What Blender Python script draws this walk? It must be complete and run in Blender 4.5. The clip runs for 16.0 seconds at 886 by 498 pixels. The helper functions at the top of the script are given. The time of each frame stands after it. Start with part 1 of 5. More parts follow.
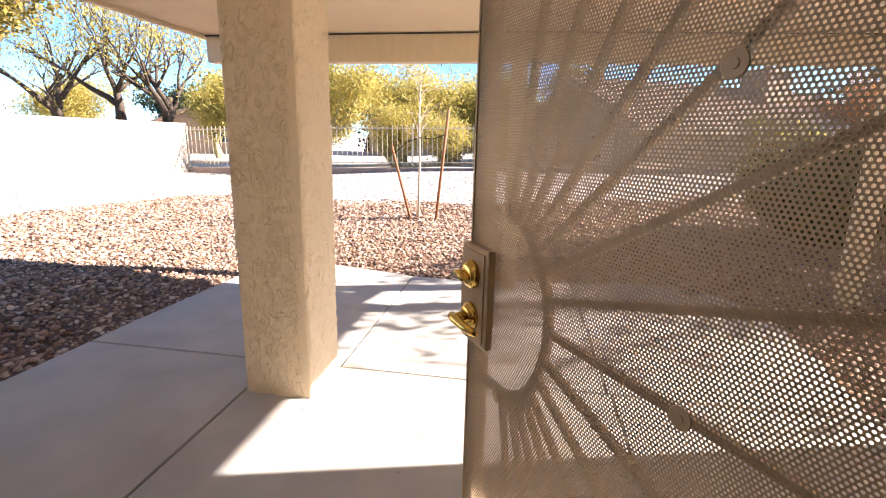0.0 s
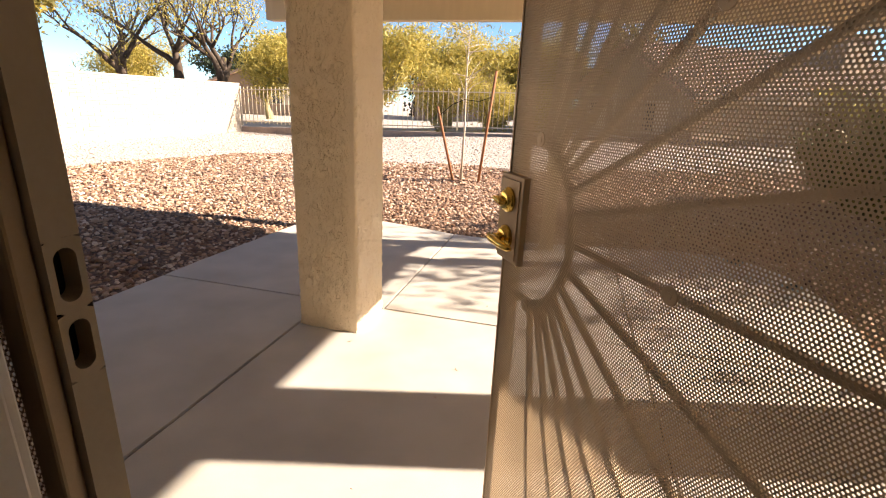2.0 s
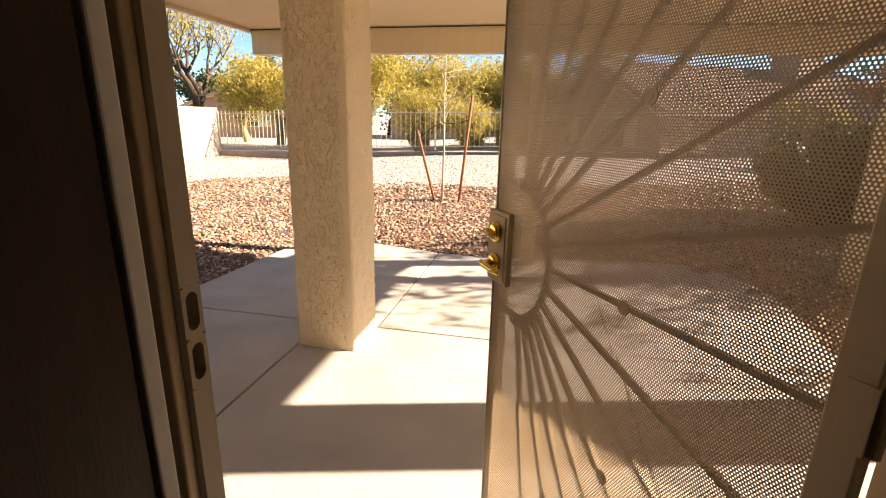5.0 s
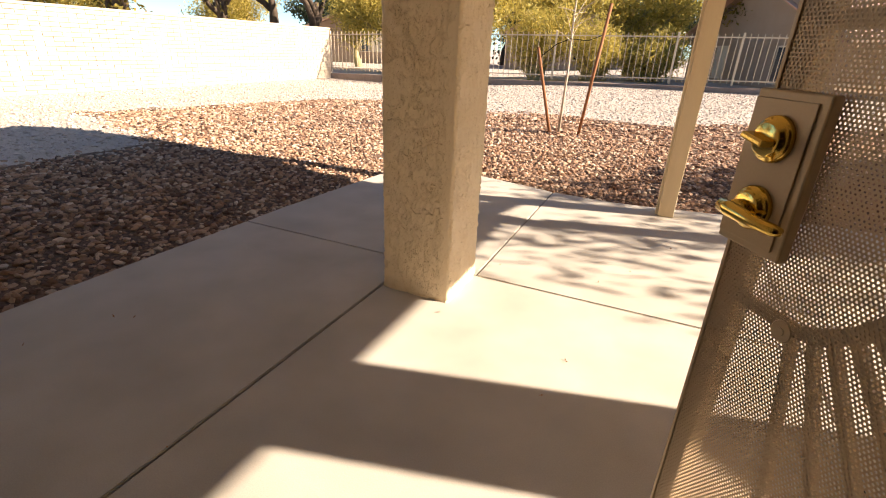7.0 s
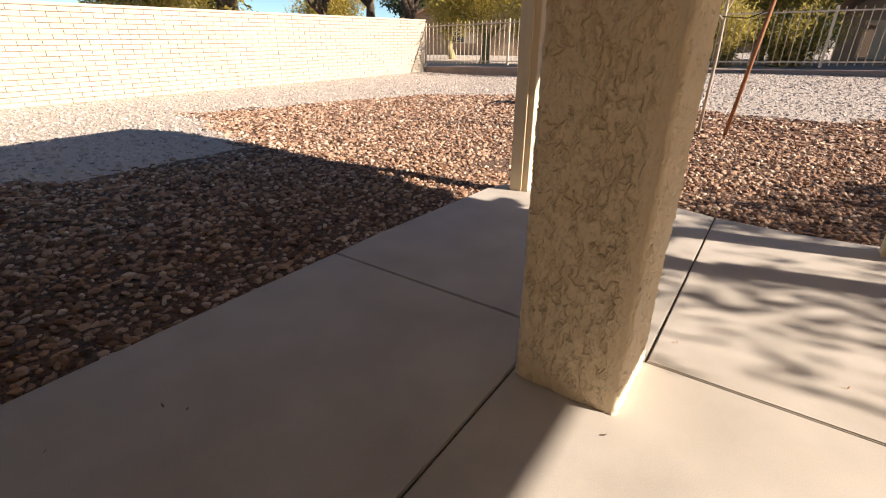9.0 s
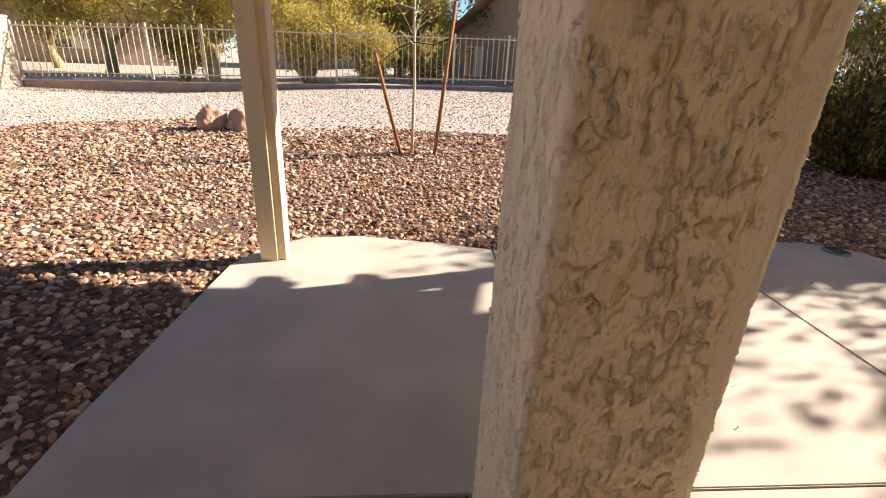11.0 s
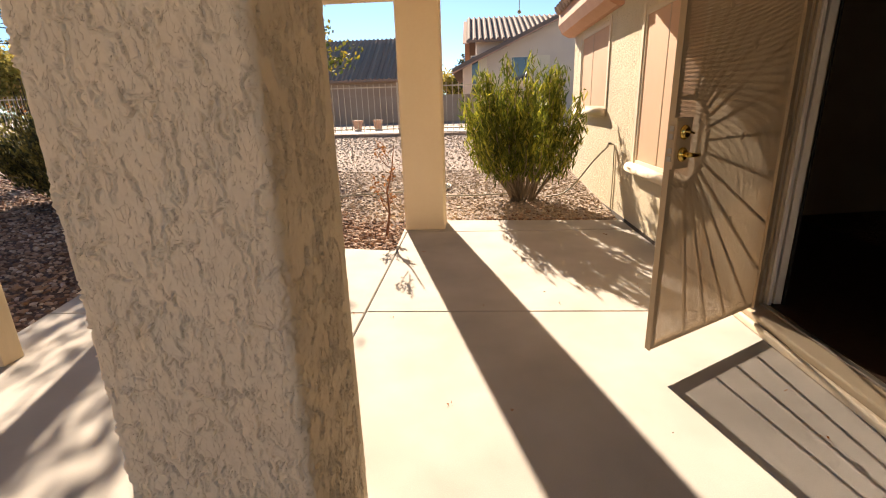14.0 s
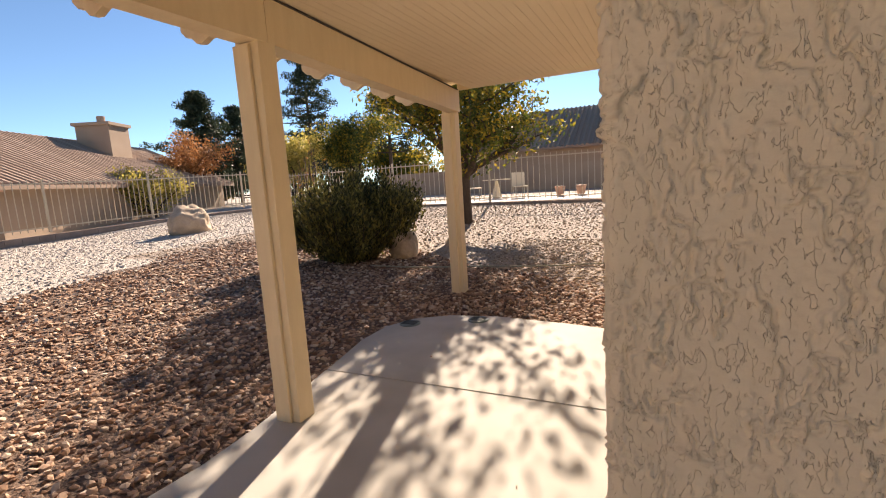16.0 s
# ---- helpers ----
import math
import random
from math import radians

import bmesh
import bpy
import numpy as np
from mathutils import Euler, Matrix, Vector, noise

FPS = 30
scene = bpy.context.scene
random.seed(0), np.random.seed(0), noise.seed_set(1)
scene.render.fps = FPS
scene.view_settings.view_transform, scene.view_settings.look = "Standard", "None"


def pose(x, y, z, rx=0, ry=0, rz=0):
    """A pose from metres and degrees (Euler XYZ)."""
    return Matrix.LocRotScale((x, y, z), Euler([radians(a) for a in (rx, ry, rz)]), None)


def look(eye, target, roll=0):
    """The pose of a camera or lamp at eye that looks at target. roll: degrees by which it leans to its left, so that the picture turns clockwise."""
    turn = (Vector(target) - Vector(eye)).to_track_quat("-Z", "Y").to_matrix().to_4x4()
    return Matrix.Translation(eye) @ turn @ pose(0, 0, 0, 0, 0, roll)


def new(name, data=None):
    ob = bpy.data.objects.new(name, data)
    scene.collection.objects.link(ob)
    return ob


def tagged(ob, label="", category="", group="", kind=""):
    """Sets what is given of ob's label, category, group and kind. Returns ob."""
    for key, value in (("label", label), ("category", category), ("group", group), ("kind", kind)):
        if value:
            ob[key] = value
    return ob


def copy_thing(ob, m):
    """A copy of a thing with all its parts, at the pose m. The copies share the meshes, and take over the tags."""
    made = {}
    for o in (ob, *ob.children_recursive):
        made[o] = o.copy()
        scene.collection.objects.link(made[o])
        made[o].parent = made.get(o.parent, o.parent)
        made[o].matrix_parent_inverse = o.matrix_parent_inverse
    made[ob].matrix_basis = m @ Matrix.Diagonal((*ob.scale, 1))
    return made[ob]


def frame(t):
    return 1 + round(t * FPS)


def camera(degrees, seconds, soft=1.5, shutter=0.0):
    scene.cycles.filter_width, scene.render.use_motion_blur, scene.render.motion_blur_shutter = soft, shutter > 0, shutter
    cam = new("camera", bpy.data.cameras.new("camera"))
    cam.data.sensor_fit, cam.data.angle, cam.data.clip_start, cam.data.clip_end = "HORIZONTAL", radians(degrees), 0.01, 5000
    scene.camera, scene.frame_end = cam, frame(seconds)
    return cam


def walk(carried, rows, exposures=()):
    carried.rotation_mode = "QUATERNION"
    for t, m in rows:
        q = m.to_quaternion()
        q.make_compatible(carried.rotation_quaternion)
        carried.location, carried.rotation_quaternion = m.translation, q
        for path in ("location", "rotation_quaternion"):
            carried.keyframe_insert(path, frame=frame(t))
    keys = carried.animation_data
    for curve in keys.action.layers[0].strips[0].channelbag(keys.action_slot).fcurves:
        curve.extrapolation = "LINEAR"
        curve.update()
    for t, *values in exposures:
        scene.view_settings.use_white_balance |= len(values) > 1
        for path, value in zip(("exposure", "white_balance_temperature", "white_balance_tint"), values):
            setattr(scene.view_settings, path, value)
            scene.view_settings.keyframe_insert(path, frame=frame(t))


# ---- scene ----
cam = camera(86.8, 16.0, 1.1)
PATH = [
    (0, (1.555, 0.871, 1.512), (1.245, 2.792, 1.052), 1.3),
    (0.5, (1.582, 0.862, 1.503), (0.918, 2.697, 1.066), 0.8),
    (1, (1.598, 0.83, 1.496), (0.923, 2.651, 1.018), 1.5),
    (1.5, (1.625, 0.768, 1.469), (1.083, 2.615, 0.926), 1.9),
    (2, (1.591, 0.684, 1.447), (1.126, 2.535, 0.852), 2.5),
    (2.5, (1.682, 0.565, 1.476), (1.259, 2.415, 0.843), 2.3),
    (3, (1.734, 0.488, 1.491), (1.333, 2.343, 0.86), 2.1),
    (3.5, (1.712, 0.445, 1.537), (1.339, 2.327, 0.972), 1.1),
    (3.7, (1.707, 0.408, 1.56), (1.345, 2.302, 1.028), 0.8),
    (5.8, (1.534, 0.624, 1.495), (1.058, 2.49, 0.956), 2.6),
    (6, (1.548, 0.725, 1.444), (0.965, 2.522, 0.789), 2.4),
    (6.5, (1.468, 0.886, 1.331), (0.832, 2.622, 0.571), 2.6),
    (7, (1.313, 1.087, 1.314), (0.568, 2.768, 0.525), 2.5),
    (7.5, (1.247, 1.239, 1.342), (0.302, 2.803, 0.53), 2.4),
    (8, (1.142, 1.421, 1.307), (0.007, 2.843, 0.476), 1.4),
    (8.2, (1.047, 1.468, 1.285), (-0.158, 2.825, 0.444), 1.1),
    (10.3, (0.049, 2.21, 1.304), (-0.354, 4.012, 0.536), -0.8),
    (10.5, (-0.043, 2.256, 1.31), (-0.35, 4.081, 0.552), -0.3),
    (11, (-0.241, 2.474, 1.366), (-0.08, 4.317, 0.607), 2.9),
    (11.5, (-0.349, 2.59, 1.327), (0.398, 4.283, 0.569), 3.2),
    (11.7, (-0.396, 2.544, 1.316), (0.581, 4.122, 0.571), 3.2),
    (12, (-0.487, 2.528, 1.325), (0.814, 3.853, 0.583), 3.8),
    (12.5, (-0.49, 2.651, 1.325), (1.136, 3.568, 0.608), 2.7),
    (12.6, (-0.49, 2.639, 1.316), (1.183, 3.481, 0.616), 2.1),
    (13, (-0.606, 2.726, 1.337), (1.213, 3.195, 0.65), 0.5),
    (13.5, (-0.766, 2.828, 1.346), (1.116, 2.971, 0.684), -0.9),
    (14, (-0.796, 2.85, 1.36), (1.113, 2.981, 0.778), -1.8),
    (14.5, (-0.87, 3.001, 1.393), (0.982, 3.609, 0.947), -1.9),
    (14.6, (-0.883, 3.032, 1.414), (0.938, 3.75, 1.003), -1.9),
    (15, (-0.808, 3.164, 1.407), (0.906, 4.145, 1.089), -1.9),
    (15.5, (-0.634, 3.356, 1.408), (1.049, 4.389, 1.09), -1.5),
    (16, (-0.581, 3.551, 1.405), (1.202, 4.41, 1.118), -3.6),
]
# (seconds, stops, kelvin, tint)
EXPO = [(t, s, k, 19) for t, s, k in ((0, 2.48, 6500), (0.5, 2.4, 6650), (1, 2.2, 7000), (2, 1.93, 7600), (3.5, 1.98, 7900), (6, 2.12, 8300), (7, 1.76, 8100), (8, 1.16, 7550), (10.3, 1.38, 7400),
                                      (11.5, 1.65, 7500), (12.5, 1.5, 7300), (13.5, 1.5, 7650), (14, 1.6, 7950), (14.5, 1.6, 7900), (15.2, 1.54, 8000), (16, 1.52, 7850))]
walk(cam, [(t, look(eye, target, roll)) for t, eye, target, roll in PATH], EXPO)

# ---------------------------------------------------------------- light
SUN_EL = radians(27.5)
SUN_AZ = Vector((0.967, 0.257))          # towards the sun, on the ground
wd = bpy.data.worlds.new("sky_world")
scene.world = wd
wd.use_nodes = True
wn = wd.node_tree
bg = wn.nodes["Background"]
sky = wn.nodes.new("ShaderNodeTexSky")
sky.sky_type, sky.sun_disc = "NISHITA", False
sky.sun_elevation = SUN_EL
sky.sun_rotation = math.atan2(SUN_AZ.x, SUN_AZ.y)
sky.air_density, sky.dust_density, sky.ozone_density = 0.65, 0.05, 1.2
clear = wn.nodes.new("ShaderNodeMix")          # a dry, deep azure desert sky
clear.data_type, clear.blend_type = "RGBA", "MULTIPLY"
clear.inputs[0].default_value = 1.0
clear.inputs[7].default_value = (0.68, 0.98, 1.16, 1)
wn.links.new(sky.outputs[0], clear.inputs[6])
wn.links.new(clear.outputs[2], bg.inputs[0])
bg.inputs[1].default_value = 0.060
sl = bpy.data.lights.new("sun", "SUN")
sl.energy, sl.angle, sl.color = 5.0, radians(0.5), (1.0, 0.935, 0.84)
so = new("sun", sl)
sv = Vector((SUN_AZ.x * math.cos(SUN_EL), SUN_AZ.y * math.cos(SUN_EL), math.sin(SUN_EL)))
so.matrix_world = look(sv * 60, (0, 0, 0))

# ---------------------------------------------------------------- materials


def surf(name, c1, c2, s1=2.0, s2=60.0, rough=0.85, bump=0.2, dist=0.004, metal=0.0, stretch=(1, 1, 1), mixfine=0.35, island=0.0, spec=0.3):
    """A two-scale mottled surface: large stains and fine grain, both in colour and relief."""
    m = bpy.data.materials.new(name)
    m.use_nodes = True
    nt = m.node_tree
    b = nt.nodes["Principled BSDF"]
    b.inputs["Metallic"].default_value = metal
    b.inputs["Specular IOR Level"].default_value = spec
    tc = nt.nodes.new("ShaderNodeTexCoord")
    mp = nt.nodes.new("ShaderNodeMapping")
    mp.inputs["Scale"].default_value = stretch
    nt.links.new(tc.outputs["Object"], mp.inputs[0])
    n1, n2 = nt.nodes.new("ShaderNodeTexNoise"), nt.nodes.new("ShaderNodeTexNoise")
    n1.inputs["Scale"].default_value, n2.inputs["Scale"].default_value = s1, s2
    n1.inputs["Detail"].default_value, n2.inputs["Detail"].default_value = 5, 4
    for n in (n1, n2):
        nt.links.new(mp.outputs[0], n.inputs["Vector"])
    mx = nt.nodes.new("ShaderNodeMix")
    mx.data_type = "FLOAT"
    mx.inputs[0].default_value = mixfine
    nt.links.new(n1.outputs[0], mx.inputs[2])
    nt.links.new(n2.outputs[0], mx.inputs[3])
    src = mx.outputs[0]
    if island > 0:
        ge = nt.nodes.new("ShaderNodeNewGeometry")
        mi = nt.nodes.new("ShaderNodeMix")
        mi.data_type = "FLOAT"
        mi.inputs[0].default_value = island
        nt.links.new(src, mi.inputs[2])
        nt.links.new(ge.outputs["Random Per Island"], mi.inputs[3])
        src = mi.outputs[0]
    cr = nt.nodes.new("ShaderNodeValToRGB")
    lo, hi = (0.3, 0.7) if island == 0 else (0.08, 0.92)
    cr.color_ramp.elements[0].position, cr.color_ramp.elements[1].position = lo, hi
    cr.color_ramp.elements[0].color, cr.color_ramp.elements[1].color = (*c1, 1), (*c2, 1)
    nt.links.new(src, cr.inputs[0])
    nt.links.new(cr.outputs[0], b.inputs["Base Color"])
    mr = nt.nodes.new("ShaderNodeMapRange")
    mr.inputs["To Min"].default_value, mr.inputs["To Max"].default_value = max(0.03, rough - 0.1), min(1.0, rough + 0.1)
    nt.links.new(n2.outputs[0], mr.inputs[0])
    nt.links.new(mr.outputs[0], b.inputs["Roughness"])
    if bump > 0:
        bp = nt.nodes.new("ShaderNodeBump")
        bp.inputs["Strength"].default_value, bp.inputs["Distance"].default_value = bump, dist
        nt.links.new(n2.outputs[0], bp.inputs["Height"])
        nt.links.new(bp.outputs[0], b.inputs["Normal"])
    return m


def ramp(m, stops):
    """Replace the colours of a surf() material's ramp."""
    cr = next(n for n in m.node_tree.nodes if n.type == "VALTORGB").color_ramp
    while len(cr.elements) > 1:
        cr.elements.remove(cr.elements[-1])
    cr.elements[0].position, cr.elements[0].color = stops[0][0], (*stops[0][1], 1)
    for p, c in stops[1:]:
        cr.elements.new(p).color = (*c, 1)
    return m


def stucco(name, c1, c2, cell=33.0, tall=0.40, depth=0.0046, grain=230.0, cover=0.47, wide=0.0065, lumps=0.85):
    """Lace stucco: trowelled plates parted by short, mostly upright, wandering creases."""
    m = surf(name, c1, c2, 1.3, 30.0, 0.9, 0.0)
    nt = m.node_tree
    b = nt.nodes["Principled BSDF"]
    tc = nt.nodes["Texture Coordinate"]

    def noise(scale, detail, source, rough=0.5):
        n = nt.nodes.new("ShaderNodeTexNoise")
        n.inputs["Scale"].default_value, n.inputs["Detail"].default_value, n.inputs["Roughness"].default_value = scale, detail, rough
        nt.links.new(source, n.inputs["Vector"])
        return n.outputs[0]

    def calc(op, x, y=0.0, z=0.0):
        n = nt.nodes.new("ShaderNodeMath")
        n.operation = op
        for sock, v in zip(n.inputs, (x, y, z)):
            if isinstance(v, (int, float)):
                sock.default_value = v
            else:
                nt.links.new(v, sock)
        return n.outputs[0]

    def span(x, lo, hi):
        n = nt.nodes.new("ShaderNodeMapRange")
        n.interpolation_type = "SMOOTHSTEP"
        n.inputs["From Min"].default_value, n.inputs["From Max"].default_value = lo, hi
        nt.links.new(x, n.inputs[0])
        return n.outputs[0]

    mp = nt.nodes.new("ShaderNodeMapping")
    mp.inputs["Scale"].default_value = (1, 1, tall)
    nt.links.new(tc.outputs["Object"], mp.inputs[0])
    up = mp.outputs[0]
    crease = None
    for sc, off in ((cell, 0.5), (cell * 1.45, 0.46)):
        d = calc("SUBTRACT", noise(sc, 3.0, up, 0.6), off)
        line = calc("MINIMUM", span(d, -wide * 0.7, 0.0), calc("SUBTRACT", 1.0, span(d, 0.0, wide * 2)))
        keep = span(noise(sc * 1.9, 1, up), cover, cover + 0.07)
        line = calc("MULTIPLY", line, keep)
        crease = line if crease is None else calc("MAXIMUM", crease, line)
    h = calc("MULTIPLY_ADD", noise(grain, 3, tc.outputs["Object"]), 0.20, calc("SUBTRACT", 1.0, crease))
    h = calc("MULTIPLY_ADD", noise(34, 2, up), lumps, h)
    bp = nt.nodes.new("ShaderNodeBump")
    bp.inputs["Strength"].default_value, bp.inputs["Distance"].default_value = 1.0, depth
    nt.links.new(h, bp.inputs["Height"])
    nt.links.new(bp.outputs[0], b.inputs["Normal"])
    return m


def glassy(name, col, rough=0.05):
    m = bpy.data.materials.new(name)
    m.use_nodes = True
    b = m.node_tree.nodes["Principled BSDF"]
    b.inputs["Base Color"].default_value = (*col, 1)
    b.inputs["Roughness"].default_value = rough
    b.inputs["Specular IOR Level"].default_value = 0.8
    return m


M_STUCCO = stucco("column_stucco", (0.84, 0.69, 0.46), (0.88, 0.74, 0.52), 40.0, 0.45, 0.0012, 230.0, 0.5, 0.006, 0.8)
M_WALL = stucco("house_stucco", (0.70, 0.60, 0.42), (0.77, 0.67, 0.49), 30.0, 0.5, 0.006, 170.0, 0.42, 0.02, 1.0)
M_PAINT = surf("tan_painted_wood", (0.68, 0.55, 0.36), (0.75, 0.62, 0.42), 3, 40, 0.6, 0.15, 0.002, stretch=(6, 6, 1))
M_CEIL = surf("tan_painted_ceiling", (0.70, 0.57, 0.40), (0.76, 0.63, 0.45), 1.5, 120, 0.75, 0.25, 0.002)
M_CONC = surf("broom_finished_concrete", (0.365, 0.342, 0.300), (0.525, 0.497, 0.448), 2.2, 200, 0.88, 0.25, 0.0015)
# dirt in the slab joints, also the dark strips on wall foot and beam
M_JOINT = surf("joint_dirt_and_gap_shade", (0.06, 0.05, 0.04), (0.12, 0.10, 0.08), 8, 120, 0.95)
# brown bed, darkened so its colour gives the shade in gaps between stones
M_SOIL = surf("brown_gravel_bed_gap_shade", (0.055, 0.034, 0.024), (0.24, 0.155, 0.11), 3, 42, 0.95, 0.9, 0.03, mixfine=0.75)
M_SOILG = surf("grey_gravel_bed", (0.39, 0.345, 0.30), (0.55, 0.49, 0.43), 3, 52, 0.95, 0.9, 0.03, mixfine=0.75)
M_SOILT = surf("tan_gravel_bed", (0.28, 0.22, 0.175), (0.38, 0.31, 0.255), 3, 52, 0.95, 0.9, 0.03, mixfine=0.75)
M_ROCKB = ramp(surf("brown_crushed_rock", (0, 0, 0), (1, 1, 1), 6, 70, 0.9, 0.5, 0.004, island=0.8),
               [(0.12, (0.12, 0.065, 0.045)), (0.33, (0.30, 0.175, 0.11)), (0.52, (0.46, 0.31, 0.215)), (0.7, (0.33, 0.21, 0.145)), (0.88, (0.62, 0.50, 0.39))])
M_ROCKG = ramp(surf("pale_crushed_rock", (0, 0, 0), (1, 1, 1), 6, 70, 0.9, 0.5, 0.004, island=0.8),
               [(0.1, (0.37, 0.32, 0.275)), (0.4, (0.45, 0.395, 0.34)), (0.7, (0.52, 0.46, 0.40)), (0.92, (0.60, 0.54, 0.48))])
M_ROCKT = ramp(surf("tan_crushed_rock", (0, 0, 0), (1, 1, 1), 6, 70, 0.9, 0.5, 0.004, island=0.8),
               [(0.1, (0.25, 0.18, 0.125)), (0.4, (0.36, 0.275, 0.20)), (0.7, (0.43, 0.335, 0.245)), (0.92, (0.54, 0.44, 0.34))])
M_BLOCK = surf("cream_slump_block", (0.43, 0.37, 0.29), (0.53, 0.46, 0.37), 2, 45, 0.9, 0.5, 0.006)
M_MORTAR = surf("pale_mortar", (0.42, 0.35, 0.27), (0.50, 0.42, 0.33), 3, 80, 0.95, 0.3)
M_CURB = surf("retaining_block", (0.27, 0.20, 0.16), (0.38, 0.29, 0.235), 3, 60, 0.92, 0.5, 0.006)
M_FENCE = surf("tan_fence_paint", (0.50, 0.42, 0.31), (0.58, 0.50, 0.38), 4, 60, 0.5, 0.05)
M_BRONZE = surf("bronze_powder_coat", (0.42, 0.31, 0.19), (0.48, 0.36, 0.225), 3, 260, 0.42, 0.1, 0.0005, metal=0.15, spec=0.5)
M_FRAME = surf("tan_door_frame_paint", (0.40, 0.325, 0.225), (0.46, 0.38, 0.27), 3, 90, 0.55, 0.1)
M_WHITE = surf("white_weatherstrip", (0.60, 0.56, 0.50), (0.70, 0.66, 0.60), 4, 80, 0.55, 0.05)
# black for rubber and metal parts, and painted shade inside holes
M_BLACK = surf("black_parts_and_hole_shade", (0.008, 0.007, 0.006), (0.014, 0.012, 0.010), 4, 60, 0.8, 0.1)
M_DARKWOOD = surf("dark_stained_wood", (0.030, 0.016, 0.010), (0.06, 0.032, 0.02), 3, 30, 0.5, 0.15, stretch=(8, 8, 1))
M_BRASS = surf("polished_brass", (0.72, 0.50, 0.13), (0.80, 0.58, 0.18), 5, 120, 0.18, 0.05, 0.0004, metal=1.0)
M_STEEL = surf("worn_steel", (0.35, 0.32, 0.27), (0.50, 0.46, 0.40), 6, 120, 0.4, 0.1, metal=0.9)
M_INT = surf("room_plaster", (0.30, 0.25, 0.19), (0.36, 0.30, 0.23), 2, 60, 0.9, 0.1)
M_SCREEN = surf("peach_solar_screen", (0.56, 0.36, 0.235), (0.62, 0.41, 0.27), 2, 300, 0.8, 0.2, 0.001)
M_SILL = surf("cream_foam_trim", (0.66, 0.57, 0.43), (0.73, 0.64, 0.50), 3, 90, 0.85, 0.4, 0.003)
M_TILE = surf("clay_roof_tile", (0.25, 0.175, 0.13), (0.42, 0.31, 0.235), 2, 40, 0.85, 0.3, 0.004, island=0.6)
M_TILED = surf("weathered_roof_tile", (0.16, 0.105, 0.08), (0.36, 0.25, 0.19), 2, 40, 0.85, 0.3, 0.004, island=0.6)
M_FASCIA = surf("rosy_fascia_stucco", (0.50, 0.29, 0.20), (0.58, 0.36, 0.26), 3, 60, 0.85, 0.5, 0.004)
M_NHOUSE = surf("pale_neighbour_stucco", (0.60, 0.49, 0.40), (0.68, 0.57, 0.47), 1, 40, 0.9, 0.3)
M_NHOUSE2 = surf("tan_neighbour_stucco", (0.34, 0.25, 0.18), (0.42, 0.32, 0.24), 1, 40, 0.9, 0.3)
M_GLASS = glassy("dark_window_glass", (0.05, 0.06, 0.07))
M_BARK = surf("dark_bark", (0.045, 0.032, 0.024), (0.10, 0.075, 0.055), 6, 40, 0.95, 0.8, 0.01, stretch=(1, 1, 0.3))
M_PALEBARK = surf("pale_sapling_bark", (0.42, 0.36, 0.28), (0.54, 0.47, 0.38), 6, 50, 0.9, 0.4)
M_STAKE = surf("rusty_wooden_stake", (0.24, 0.10, 0.045), (0.34, 0.16, 0.08), 5, 60, 0.85, 0.4, stretch=(1, 1, 0.2))
M_HOSE = surf("faded_hose", (0.30, 0.29, 0.22), (0.40, 0.38, 0.30), 8, 80, 0.6, 0.1)
M_BOULDER = surf("pinkish_boulder", (0.36, 0.215, 0.15), (0.50, 0.33, 0.24), 4, 26, 0.92, 0.9, 0.012)
M_BOULDERB = surf("buff_boulder", (0.38, 0.28, 0.19), (0.54, 0.42, 0.31), 4, 26, 0.92, 0.9, 0.012)


def leafmat(name, stops, trans=0.35):
    m = surf(name, (0, 0, 0), (1, 1, 1), 3, 40, 0.6, 0.0, island=0.75)
    ramp(m, stops)
    nt = m.node_tree
    b = nt.nodes["Principled BSDF"]
    tr = nt.nodes.new("ShaderNodeBsdfTranslucent")
    cr = next(n for n in nt.nodes if n.type == "VALTORGB")
    nt.links.new(cr.outputs[0], tr.inputs[0])
    mx = nt.nodes.new("ShaderNodeMixShader")
    mx.inputs[0].default_value = trans
    nt.links.new(b.outputs[0], mx.inputs[1])
    nt.links.new(tr.outputs[0], mx.inputs[2])
    nt.links.new(mx.outputs[0], nt.nodes["Material Output"].inputs[0])
    return m


L_OLIVE = leafmat("olive_leaves", [(0.1, (0.09, 0.085, 0.02)), (0.5, (0.21, 0.165, 0.035)), (0.9, (0.36, 0.25, 0.05))])
L_YELLOW = leafmat("yellow_green_leaves", [(0.1, (0.27, 0.24, 0.06)), (0.5, (0.45, 0.37, 0.09)), (0.9, (0.56, 0.44, 0.13))], 0.45)
M_STRAW = surf("pale_green_bark", (0.22, 0.19, 0.09), (0.38, 0.32, 0.17), 6, 60, 0.85, 0.3, 0.003)
L_BUSH = leafmat("oleander_leaves", [(0.1, (0.06, 0.085, 0.014)), (0.5, (0.13, 0.155, 0.02)), (0.9, (0.38, 0.36, 0.05))])
L_DARK = leafmat("dark_conifer_needles", [(0.1, (0.018, 0.032, 0.018)), (0.6, (0.04, 0.058, 0.03)), (0.9, (0.075, 0.085, 0.04))], 0.2)
L_SHRUB = leafmat("sage_shrub_leaves", [(0.1, (0.045, 0.05, 0.02)), (0.5, (0.12, 0.11, 0.035)), (0.9, (0.32, 0.27, 0.07))])
L_TREE = leafmat("autumn_tree_leaves", [(0.1, (0.045, 0.07, 0.015)), (0.55, (0.13, 0.14, 0.025)), (0.9, (0.50, 0.33, 0.03))])
